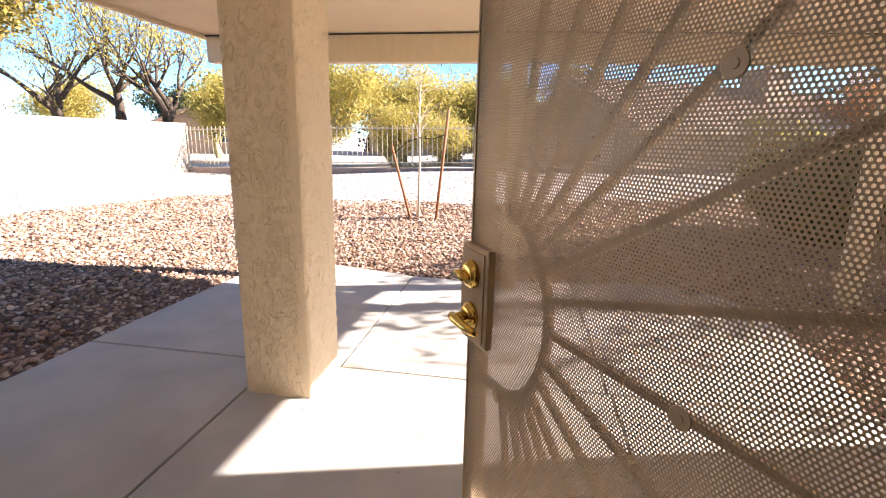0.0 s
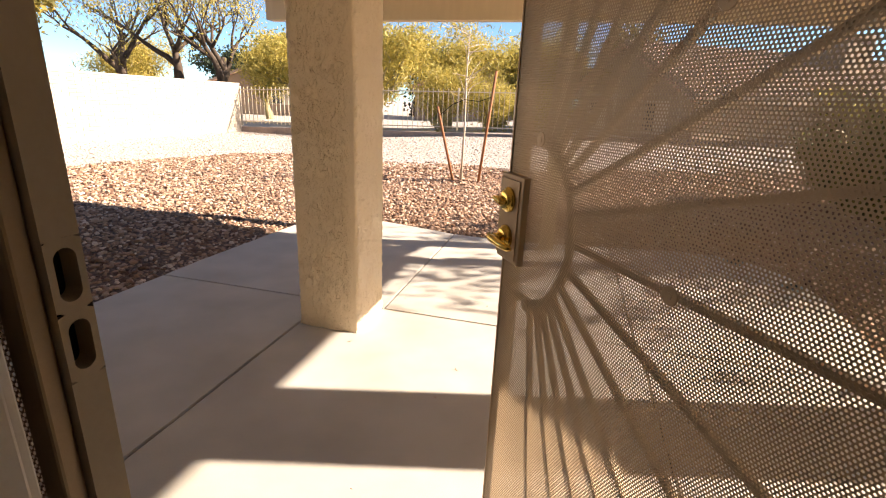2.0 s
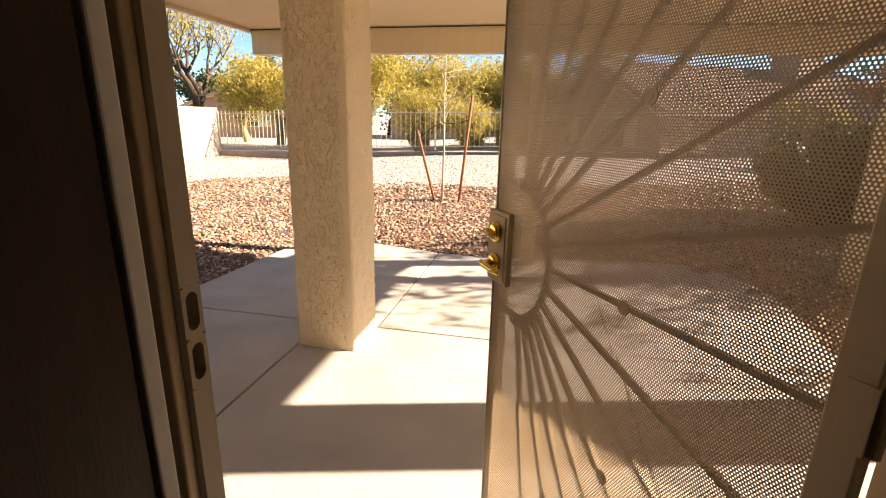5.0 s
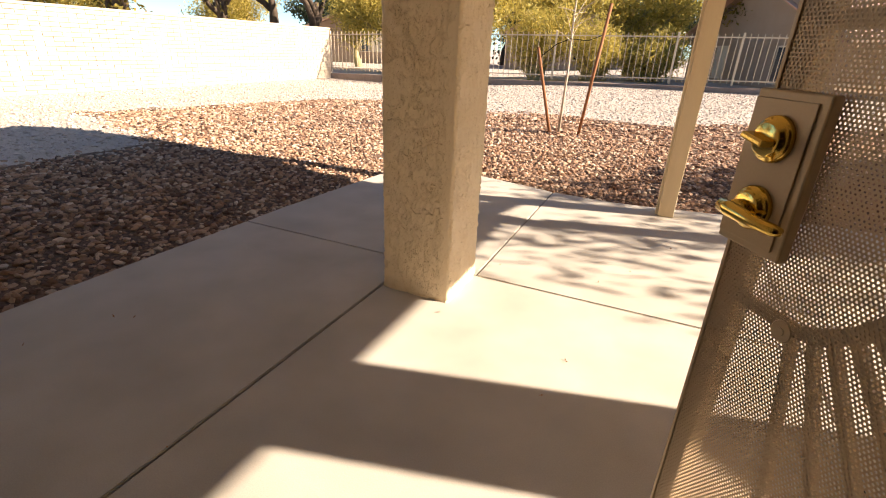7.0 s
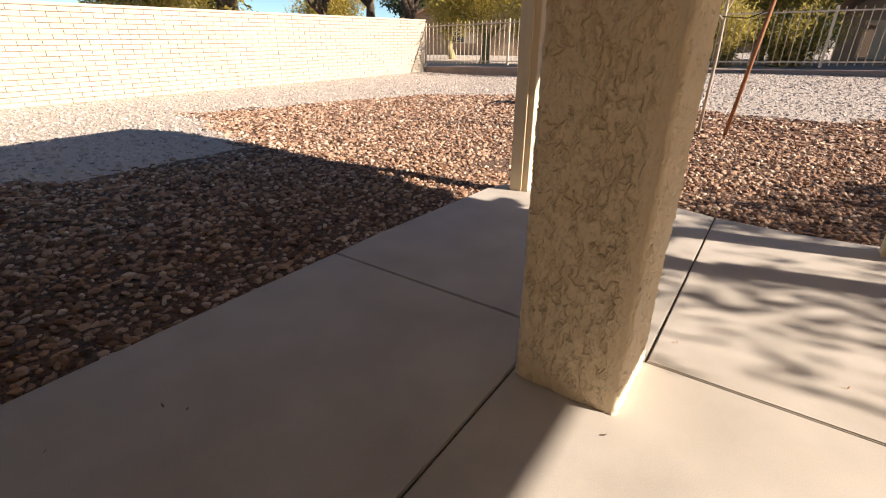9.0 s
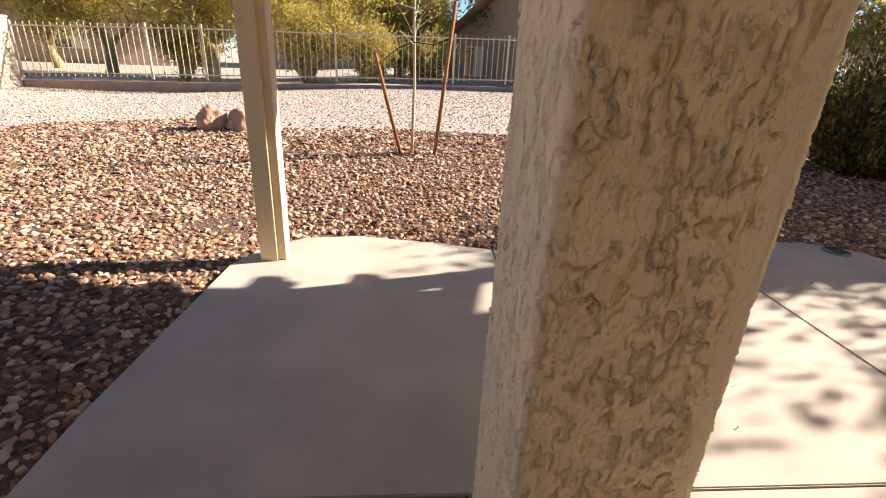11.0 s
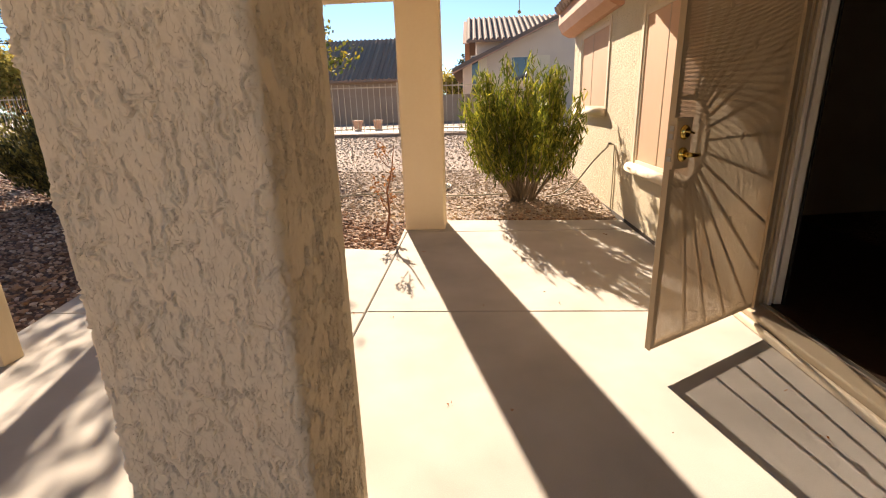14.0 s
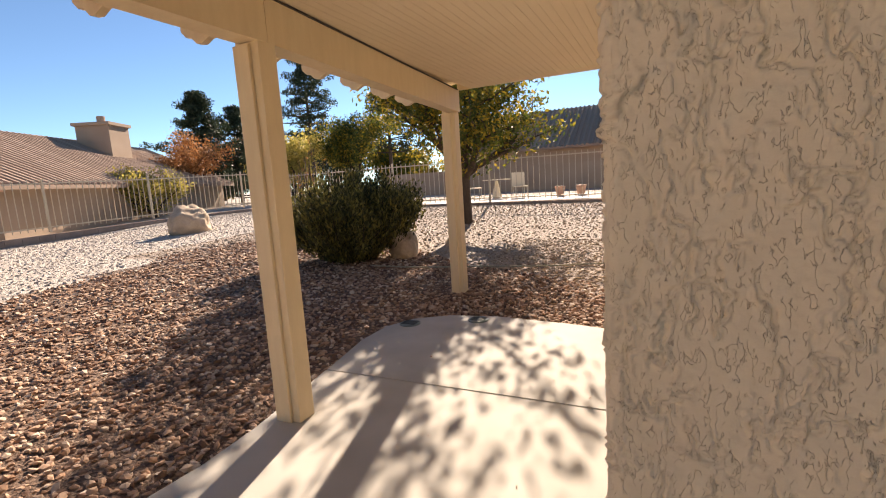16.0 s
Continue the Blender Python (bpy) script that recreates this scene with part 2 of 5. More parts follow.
L_RUST = leafmat("rusty_orange_leaves", [(0.1, (0.22, 0.09, 0.03)), (0.6, (0.40, 0.17, 0.06)), (0.9, (0.46, 0.26, 0.12))])

# ---------------------------------------------------------------- builders


def mesh_ob(name, verts, faces, material, parent=None, label="", smooth=False):
    me = bpy.data.meshes.new(name)
    me.from_pydata([tuple(v) for v in verts], [], [tuple(f) for f in faces])
    me.materials.append(material)
    if smooth:
        me.polygons.foreach_set("use_smooth", [True] * len(me.polygons))
    ob = new(name, me)
    if parent:
        ob.parent = parent
    return tagged(ob, label)


def part(name, bm, material, parent=None, label="", smooth=False):
    me = bpy.data.meshes.new(name)
    bmesh.ops.recalc_face_normals(bm, faces=bm.faces[:])
    bm.to_mesh(me)
    bm.free()
    me.materials.append(material)
    if smooth:
        me.polygons.foreach_set("use_smooth", [True] * len(me.polygons))
    ob = new(name, me)
    if parent:
        ob.parent = parent
    return tagged(ob, label)


def big_mesh(name, verts, loops, per, material, parent=None, label="", smooth=False):
    """A mesh from arrays: faces of `per` corners each."""
    me = bpy.data.meshes.new(name)
    nf = len(loops) // per
    me.vertices.add(len(verts))
    me.vertices.foreach_set("co", np.asarray(verts, np.float32).ravel())
    me.loops.add(len(loops))
    me.loops.foreach_set("vertex_index", np.asarray(loops, np.int32))
    me.polygons.add(nf)
    me.polygons.foreach_set("loop_start", np.arange(0, nf * per, per, dtype=np.int32))
    me.polygons.foreach_set("use_smooth", np.full(nf, smooth))
    me.update(calc_edges=True)
    me.materials.append(material)
    ob = new(name, me)
    if parent:
        ob.parent = parent
    return tagged(ob, label)


def thing(name, m, label, category, group="", kind=""):
    ob = new(name)
    ob.empty_display_size = 0.1
    ob.matrix_basis = m
    return tagged(ob, label, category, group, kind)


def box(x0, x1, y0, y1, z0, z1, bev=0.0, bm=None, seg=2):
    bm = bm or bmesh.new()
    tmp = bmesh.new()
    bmesh.ops.create_cube(tmp, size=1.0)
    for v in tmp.verts:
        v.co = Vector((x0 + (v.co.x + 0.5) * (x1 - x0), y0 + (v.co.y + 0.5) * (y1 - y0), z0 + (v.co.z + 0.5) * (z1 - z0)))
    if bev > 0:
        bmesh.ops.bevel(tmp, geom=tmp.edges[:], offset=bev, segments=seg, affect="EDGES", profile=0.5)
    me = bpy.data.meshes.new("tmp")
    tmp.to_mesh(me)
    tmp.free()
    bm.from_mesh(me)
    bpy.data.meshes.remove(me)
    return bm


def bar(p, q, w, d, bm=None, up=(0, 0, 1)):
    """A square bar from p to q."""
    bm = bm or bmesh.new()
    p, q = Vector(p), Vector(q)
    a = (q - p).normalized()
    u = Vector(up)
    if abs(a.dot(u)) > 0.98:
        u = Vector((0, 1, 0))
    s = a.cross(u).normalized() * w / 2
    t = a.cross(s).normalized() * d / 2
    vs = [bm.verts.new(c + i * s + j * t) for c in (p, q) for i, j in ((-1, -1), (1, -1), (1, 1), (-1, 1))]
    for f in ((0, 1, 2, 3), (7, 6, 5, 4), (0, 4, 5, 1), (1, 5, 6, 2), (2, 6, 7, 3), (3, 7, 4, 0)):
        bm.faces.new([vs[i] for i in f])
    return bm


def tube(pts, radii, seg=8, bm=None):
    """A round rod through pts with the given radii."""
    bm = bm or bmesh.new()
    rings = []
    for i, p in enumerate(pts):
        p = Vector(p)
        a = (Vector(pts[min(i + 1, len(pts) - 1)]) - Vector(pts[max(i - 1, 0)])).normalized()
        u = Vector((0, 0, 1)) if abs(a.z) < 0.9 else Vector((1, 0, 0))
        s = a.cross(u).normalized()
        t = a.cross(s).normalized()
        r = radii[i] if not isinstance(radii, (int, float)) else radii
        rings.append([bm.verts.new(p + r * (math.cos(k * math.tau / seg) * s + math.sin(k * math.tau / seg) * t)) for k in range(seg)])
    for r0, r1 in zip(rings, rings[1:]):
        for k in range(seg):
            bm.faces.new((r0[k], r0[(k + 1) % seg], r1[(k + 1) % seg], r1[k]))
    bm.faces.new(rings[0][::-1])
    bm.faces.new(rings[-1])
    return bm


def lathe(profile, seg=24, bm=None, m=None):
    """A turned shape: profile of (radius, height) about the local y axis."""
    bm = bm or bmesh.new()
    m = m or Matrix.Identity(4)
    rings = [[bm.verts.new(m @ Vector((r * math.cos(k * math.tau / seg), h, r * math.sin(k * math.tau / seg)))) for k in range(seg)] for r, h in profile]
    for r0, r1 in zip(rings, rings[1:]):
        for k in range(seg):
            bm.faces.new((r0[k], r0[(k + 1) % seg], r1[(k + 1) % seg], r1[k]))
    bm.faces.new(rings[0][::-1])
    bm.faces.new(rings[-1])
    return bm


def prism(poly, z0, z1, bm=None):
    bm = bm or bmesh.new()
    lo = [bm.verts.new((x, y, z0)) for x, y in poly]
    hi = [bm.verts.new((x, y, z1)) for x, y in poly]
    n = len(poly)
    bm.faces.new(hi)
    bm.faces.new(lo[::-1])
    for i in range(n):
        bm.faces.new((lo[i], lo[(i + 1) % n], hi[(i + 1) % n], hi[i]))
    return bm


def smooth01(a, b, v):
    t = np.clip((v - a) / (b - a), 0, 1)
    return t * t * (3 - 2 * t)


def rise(x, y):
    """Height of the yard round the patio."""
    dx = np.maximum(np.maximum(-1.5 - x, x - 4.8), 0)
    dy = np.maximum(np.maximum(1.0 - y, y - 6.0), 0)
    d = np.hypot(dx, dy)
    return 0.45 * (1 - np.exp(-d / 7.0)) * (smooth01(-9.0, 0.0, x) + 0.6 * smooth01(5.0, 13.0, x)) - 0.035 + 0.02 * smooth01(0, 1, d)


def inside(poly, x, y):
    """Which of the points lie inside the polygon."""
    c = np.zeros(np.shape(x), bool)
    for (ax, ay), (bx, by) in zip(poly, poly[1:] + poly[:1]):
        hit = (ay > y) != (by > y)
        c ^= hit & (x < (bx - ax) * (y - ay) / (by - ay + 1e-12) + ax)
    return c

# ---------------------------------------------------------------- setting: ground, patio, house
BROWN = [(-4.9, -3), (-5.3, 2.4), (-4.4, 3.3), (-4.6, 4.6), (-5.4, 5.6), (-8.0, 6.3), (-7.6, 8), (-6.0, 11.0), (-4.5, 11.2), (-1.9, 10.2), (1.3, 10.3), (2.2, 11.2), (4.4, 12.1), (7.4, 12.6),
         (8.6, 10.8), (7.4, 8.4), (6.3, 6.6), (5.7, 5.3), (5.1, 4.4), (4.95, 3.6), (4.8, 1.0), (4.6, -3)]
SLAB = [(-1.52, 1.08), (-1.52, 2.5), (-1.5, 4.0), (-1.42, 5.45), (-1.3, 5.72), (-1.02, 5.98), (-0.6, 6.04), (-0.05, 5.92), (0.43, 5.80), (0.9, 5.76), (1.3, 5.79),
        (2.15, 5.95), (2.85, 6.09), (3.25, 6.08), (3.55, 5.93), (3.76, 5.6), (3.83, 5.1), (3.76, 4.4), (3.62, 3.63), (4.5, 3.66), (4.9, 3.24), (4.78, 1.08)]

gx = np.concatenate([[-900, -300, -120, -60, -35], np.arange(-24, 26.01, 0.5), [35, 60, 120, 300, 900]])
gy = np.concatenate([[-900, -300, -120, -60, -30], np.arange(-14, 34.01, 0.5), [45, 60, 120, 300, 900]])
GX, GY = np.meshgrid(gx, gy, indexing="ij")
GZ = rise(GX, GY)
GZ = np.where((GX > -1.3) & (GX < 4.6) & (GY < 5.6) & (GY > 0), -0.12, GZ)
nx, ny = len(gx), len(gy)
gv = np.stack([GX, GY, GZ], -1).reshape(-1, 3)
gf = [(i * ny + j, (i + 1) * ny + j, (i + 1) * ny + j + 1, i * ny + j + 1) for i in range(nx - 1) for j in range(ny - 1)]
ground = mesh_ob("ground", gv.tolist(), gf, M_SOILG, smooth=True)
ground.data.materials.append(M_SOIL)
ground.data.materials.append(M_SOILT)
cxs, cys = [], []
for f in gf:
    cxs.append(gv[list(f), 0].mean())
    cys.append(gv[list(f), 1].mean())
ins = inside(BROWN, np.array(cxs), np.array(cys))
east = ~ins & ((np.array(cxs) + 0.25 * (np.array(cys) - 8) > 6.3) | ((np.array(cxs) > 4.0) & (np.array(cys) < 6.5))) & (np.array(cys) < 13.5)
ground.data.polygons.foreach_set("material_index", (ins.astype(int) + 2 * east).tolist())
tagged(ground, "gravel yard bed of brown and grey stone", "ground", kind="structure")


def clip(poly, axis, lim, keep_less):
    out = []
    for i in range(len(poly)):
        p, q = poly[i], poly[(i + 1) % len(poly)]
        pi, qi = (p[axis] <= lim) == keep_less, (q[axis] <= lim) == keep_less
        if pi:
            out.append(p)
        if pi != qi:
            t = (lim - p[axis]) / (q[axis] - p[axis])
            out.append((p[0] + t * (q[0] - p[0]), p[1] + t * (q[1] - p[1])))
    return out


patio = thing("patio_slab", pose(0, 0, 0), "smooth tan concrete patio slab with tooled joints", "patio", kind="structure")
part("slab_base", prism([(x * 0.995, y if y < 1.2 else y - 0.012) for x, y in SLAB], -0.14, -0.014), M_JOINT, patio, "dark dirt-filled joints")
GAP = 0.005
for x0, x1, y0, y1 in ((-3, -0.02, 0, 3.61), (-0.02, 2.18, 0, 3.61), (2.18, 4.34, 0, 3.61), (4.34, 6, 0, 3.7), (-3, 0.43, 3.61, 9), (0.43, 2.16, 3.61, 9), (2.16, 4.34, 3.61, 9)):
    p = SLAB
    for ax, lim, less in ((0, x0 + GAP, False), (0, x1 - GAP, True), (1, y0 + GAP, False), (1, y1 - GAP, True)):
        p = clip(p, ax, lim, less)
    if len(p) > 2:
        bm = prism(p, -0.1, 0.0)
        top = [e for e in bm.edges if all(abs(v.co.z) < 1e-6 for v in e.verts)]
        bmesh.ops.bevel(bm, geom=top, offset=0.005, segments=2, affect="EDGES")
        part("slab_panel", bm, M_CONC, patio)

# house wall, with door and window openings through it; y is the outer face
WY, WT = 1.08, 0.18
DOOR_X0, DOOR_X1, DOOR_TOP = 0.70, 2.13, 2.14
INX = 1.018
WINS = [(3.15, 4.52, 0.70, 2.22), (5.85, 7.40, 1.26, 2.34)]
wall = bmesh.new()
xs = sorted({-6.0, DOOR_X0, DOOR_X1, 8.0, *[w[0] for w in WINS], *[w[1] for w in WINS]})
for a, b in zip(xs, xs[1:]):
    mid = (a + b) / 2
    holes = [(w[2], w[3]) for w in WINS if w[0] < mid < w[1]] + ([(-0.2, DOOR_TOP)] if DOOR_X0 < mid < DOOR_X1 else [])
    z = -0.2
    for h0, h1 in holes:
        if h0 > z:
            box(a, b, WY - WT, WY, z, h0, 0, wall)
        z = h1
    box(a, b, WY - WT, WY, z, 3.0, 0, wall)
bmesh.ops.remove_doubles(wall, verts=wall.verts[:], dist=0.0005)
tagged(part("wall_north", wall, M_WALL), "heavily textured cream stucco house wall", "wall", kind="structure")
tagged(part("wall_east", box(7.82, 8.0, -9, WY - WT - 0.002, -0.2, 3.0), M_WALL), "cream stucco end wall of the house", "wall", kind="structure")
tagged(part("wall_west", box(-6.0, -5.82, -9, WY - WT - 0.002, -0.2, 3.0), M_WALL), "cream stucco end wall of the house", "wall", kind="structure")
# no real gap here: a dark strip paints its shade along the wall's foot
tagged(part("wall_foot_gap_shade", box(2.3, 7.98, WY + 0.002, WY + 0.012, -0.02, 0.035), M_JOINT), "dark strip painted as the shaded gap along the wall's foot", "trim", kind="structure")

# dark room behind the door: an assumed box, added to keep daylight out
tagged(part("floor", box(-1.5, 4.5, -4.5, 0.96, -0.05, 0.08), M_DARKWOOD), "dark brown wooden floor indoors", "floor", kind="structure")
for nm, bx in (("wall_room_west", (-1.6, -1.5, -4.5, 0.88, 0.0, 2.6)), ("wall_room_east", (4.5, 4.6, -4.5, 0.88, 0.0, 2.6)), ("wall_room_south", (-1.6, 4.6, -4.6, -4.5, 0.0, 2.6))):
    tagged(part(nm, box(*bx), M_INT), "assumed beige plaster wall that keeps the room dark", "wall", kind="structure")
tagged(part("ceiling_room", box(-1.6, 4.6, -4.6, 0.9, 2.6, 2.7), M_INT), "assumed plaster ceiling that keeps the room dark", "ceiling", kind="structure")

# door frame of the security door and of the entry door behind it
fr = thing("door_frame", pose(0, 0, 0), "tan metal security door frame with lock strikes", "door frame", kind="structure")
JL, JR = 1.045, 2.06
YA, YB = 1.048, 1.092
HOLES = (1.147, 1.237)


def strike_face(bm, zc, half_y, half_z, reach):
    """The jamb's face round one rounded slot, with the slot's own walls."""
    yc = (YA + YB) / 2
    outer, inner = [], []
    for k in range(32):
        a = math.tau * (k + 0.5) / 32
        c, d = math.cos(a), math.sin(a)
        inner.append((yc + half_y * c, zc + (half_z - half_y) * (1 if d > 0 else -1) + half_y * d))
        f = min((YB - YA) / 2 / max(abs(c), 1e-6), reach / max(abs(d), 1e-6))
        outer.append((yc + f * c, zc + f * d))
    ro = [bm.verts.new((JL, y, z)) for y, z in outer]
    ri = [bm.verts.new((JL, y, z)) for y, z in inner]
    rb = [bm.verts.new((JL - 0.028, y, z)) for y, z in inner]
    for k in range(32):
        j = (k + 1) % 32
        bm.faces.new((ro[k], ro[j], ri[j], ri[k]))
        bm.faces.new((ri[k], ri[j], rb[j], rb[k]))


bm = box(JL - 0.05, JL - 0.0004, YA, YB, 0.08, 1.102, 0)
box(JL - 0.05, JL - 0.0004, YA, YB, 1.282, 2.14, 0, bm)
box(JL - 0.05, JL - 0.03, YA, YB, 1.102, 1.282, 0, bm)
for zc in HOLES:
    strike_face(bm, zc, 0.0135, 0.033, 0.045)
for y in (YA, YB):
    bm.faces.new([bm.verts.new(c) for c in ((JL, y, 1.102), (JL, y, 1.282), (JL - 0.03, y, 1.282), (JL - 0.03, y, 1.102))])
part("strike_jamb", bm, M_FRAME, fr)
# black plates at the bottom of the slots paint the shade inside them
for zc in HOLES:
    part("strike_hole_shade", box(JL - 0.0298, JL - 0.027, 1.055, 1.085, zc - 0.034, zc + 0.034, 0), M_BLACK, fr, "black backing painted as the shade in a strike hole")
part("jamb_bead", box(JL - 0.05, JL - 0.012, 1.022, 1.0475, 0.08, 2.14, 0.004), M_BRONZE, fr, "darker inner bead of the frame")
part("hinge_jamb", box(JR + 0.008, JR + 0.062, 1.083, 1.125, 0.08, 2.14, 0.003), M_FRAME, fr)
part("head_jamb", box(DOOR_X0 + 0.022, JR + 0.062, 1.083, 1.125, 2.142, 2.19, 0.003), M_FRAME, fr)
part("brickmould_strike", box(DOOR_X0 - 0.05, DOOR_X0 + 0.02, 1.081, 1.105, 0.08, 2.19, 0.006), M_FRAME, fr)
part("brickmould_hinge", box(JR + 0.064, DOOR_X1 + 0.05, 1.081, 1.105, 0.08, 2.19, 0.006), M_FRAME, fr)
part("inner_jamb_strike", box(INX + 0.006, INX + 0.052, 0.938, 0.969, 0.09, 2.08, 0.004), M_WHITE, fr, "pale entry door jamb")
for y0, y1, dx, mm in ((0.900, 0.944, 0.050, M_WHITE), (0.946, 0.962, 0.034, M_BRONZE), (0.964, 1.004, 0.046, M_FRAME), (1.006, 1.020, 0.030, M_BRONZE), (1.022, 1.078, 0.042, M_FRAME)):
    part("inner_jamb_hinge", box(DOOR_X1 - dx, DOOR_X1 + 0.002, y0, y1, 0.09, 2.13, 0.003), mm, fr, "stepped pale and dark entry door jamb")
for x in (INX + 0.016, DOOR_X1 - 0.065):
    part("weatherstrip", box(x, x + 0.01, 0.885, 0.899, 0.09, 2.13, 0.002), M_BLACK, fr, "dark rubber weatherstrip")
    part("stop_bead", box(x - 0.004, x + 0.014, 0.970, 0.99, 0.09, 2.13, 0.003), M_WHITE, fr)
part("inner_head", box(DOOR_X0 + 0.002, DOOR_X1 - 0.052, 0.90, 1.078, 2.085, 2.13, 0.004), M_WHITE, fr)
part("threshold", box(DOOR_X0, DOOR_X1, 0.97, 1.14, 0.0, 0.085, 0.01), M_FRAME, fr, "worn tan metal threshold")
part("threshold_strip", box(DOOR_X0 + 0.05, DOOR_X1 - 0.05, 1.0, 1.03, 0.086, 0.1, 0.004), M_STEEL, fr, "scuffed metal sill strip")
part("threshold_nose", box(DOOR_X0 + 0.02, DOOR_X1 - 0.02, 1.142, 1.175, 0.0, 0.05, 0.012), M_SILL, fr, "cracked mortar nosing under the threshold")

part("inner_stub", box(DOOR_X0 + 0.002, INX - 0.002, 0.90, 0.95, 0.09, 2.08), M_DARKWOOD, fr, "dark entry frame post")
ed = thing("entry_door", pose(INX + 0.046, 0.932, 0.10, 0, 0, -97), "dark wooden entry door standing open indoors", "door")
part("leaf", box(0, 0.9, -0.045, 0.0, 0.0, 2.0, 0.004), M_DARKWOOD, ed)
part("lock_case", box(0.80, 0.86, 0.001, 0.03, 0.88, 1.10, 0.004), M_BLACK, ed, "black lock case")
part("handle", tube([(0.83, 0.03, 0.95), (0.83, 0.07, 0.95), (0.74, 0.075, 0.95)], 0.011), M_STEEL, ed, "bright metal lever")

# patio roof: ceiling, beams, posts, eaves
CZ = 2.48
bm = box(-1.70, 4.86, 1.082, 5.70, CZ + 0.006, CZ + 0.06)
for k in range(70):
    y = 1.084 + 0.0655 * k
    box(-1.698, 4.858, y + 0.001, y + 0.0645, CZ + 0.003, CZ + 0.0058, 0, bm)
tagged(part("ceiling", bm, M_CEIL), "tan painted beadboard patio ceiling", "ceiling", kind="structure")
tagged(part("patio_roof_deck", box(-1.78, 5.5, 0.6, 6.34, CZ + 0.42, CZ + 0.48), M_TILE), "patio roof deck", "roof", kind="structure")
tagged(part("fascia_west", box(-1.76, -1.71, 1.1, 6.36, CZ - 0.03, CZ + 0.41, 0.004), M_PAINT), "tan painted fascia board", "trim", kind="structure")
for nm, p, q, zz in (("beam_north", (-1.70, 5.62), (1.50, 5.62), 2.22), ("beam_north_east", (1.50, 5.622), (4.86, 5.90), 2.22)):
    tagged(part(nm, bar((*p, (zz + CZ) / 2), (*q, (zz + CZ) / 2), 0.14, CZ - zz - 0.004), M_PAINT), "tan painted wooden beam", "beam", kind="structure")
# thin dark strips laid into the corner of beam and ceiling
tagged(part("beam_corner_strip", bar((-1.7, 5.54, CZ - 0.008), (1.5, 5.54, CZ - 0.008), 0.012, 0.01), M_JOINT), "thin dark strip along the corner of beam and ceiling", "trim", kind="structure")
tagged(part("beam_corner_strip_east", bar((1.52, 5.542, CZ - 0.008), (4.8, 5.815, CZ - 0.008), 0.012, 0.01), M_JOINT), "thin dark strip along the corner of beam and ceiling", "trim", kind="structure")
tagged(part("fascia_east", box(4.862, 4.90, 1.1, 5.85, CZ + 0.002, CZ + 0.40, 0.003), M_PAINT), "tan painted edge of the patio roof", "trim", kind="structure")
# eave soffit and rafter tails beyond the north beam and the east edge
tagged(part("soffit_north", bar((1.55, 5.705, CZ + 0.10), (1.55, 6.34, CZ + 0.02), 6.6, 0.02), M_PAINT), "tan eave boards", "soffit", kind="structure")
tagged(part("soffit_east", box(4.91, 5.5, 1.1, 5.9, CZ + 0.36, CZ + 0.375), M_PAINT), "tan eave boards", "soffit", kind="structure")


def rafter_tail(m):
    th = thing("rafter_tail", m, "cream painted rafter tail with scalloped end", "rafter", "rafter tails along the eave", "structure")
    bm = bmesh.new()
    prof = [(0, 0), (0, 0.13), (0.62, 0.06), (0.62, 0.02), (0.58, -0.02), (0.53, -0.03), (0.49, -0.07), (0.44, -0.075), (0.38, -0.05)]
    lo = [bm.verts.new((-0.022, y, z)) for y, z in prof]
    hi = [bm.verts.new((0.022, y, z)) for y, z in prof]
    bm.faces.new(lo)
    bm.faces.new(hi[::-1])
    for i in range(len(prof)):
        j = (i + 1) % len(prof)
        bm.faces.new((lo[i], hi[i], hi[j], lo[j]))
    part("tail", bm, M_PAINT, th)
    return th


rt = rafter_tail(pose(-1.45, 5.72, CZ - 0.06))
for k in range(1, 11):
    copy_thing(rt, pose(-1.45 + 0.61 * k, 5.72 + (0.0 if k < 5 else 0.083 * 0.61 * (k - 5)), CZ - 0.06))
for k in range(7):
    copy_thing(rt, pose(4.905, 1.5 + 0.65 * k, CZ + 0.275, 0, 0, -90) @ Matrix.Diagonal((1, 0.62, 1, 1)))


def rounded_column(name, x0, x1, y0, y1, z1, label):
    """A square stucco column with soft, slightly wavering corners and a broken foot."""
    bm = bmesh.new()
    r, n = 0.022, 5
    ring = []
    for cx, cy, a0 in ((x1 - r, y0 + r, -90), (x1 - r, y1 - r, 0), (x0 + r, y1 - r, 90), (x0 + r, y0 + r, 180)):
        for k in range(n):
            a = radians(a0 + 90 * k / (n - 1))
            ring.append((cx + r * math.cos(a), cy + r * math.sin(a)))
    zs = [0.0, 0.012, 0.03] + list(np.linspace(0.06, z1, 60))
    mid = Vector(((x0 + x1) / 2, (y0 + y1) / 2))
    rows = []
    for z in zs:
        row = []
        for x, y in ring:
            w = 1 + 0.010 * noise.noise(Vector((x * 4, y * 4, z * 2.2))) + 0.004 * noise.noise(Vector((x * 30, y * 30, z * 16)))
            if z < 0.02:
                w += 0.012 + 0.02 * noise.noise(Vector((x * 25, y * 25, 3)))
            p = mid + (Vector((x, y)) - mid) * w
            row.append(bm.verts.new((p.x, p.y, z)))
        rows.append(row)
    m = len(ring)
    for a, b in zip(rows, rows[1:]):
        for k in range(m):
            bm.faces.new((a[k], a[(k + 1) % m], b[(k + 1) % m], b[k]))
    bm.faces.new(rows[0][::-1])
    bm.faces.new(rows[-1])
    return tagged(part(name, bm, M_STUCCO, smooth=True), label, "column", "stucco patio columns", "structure")



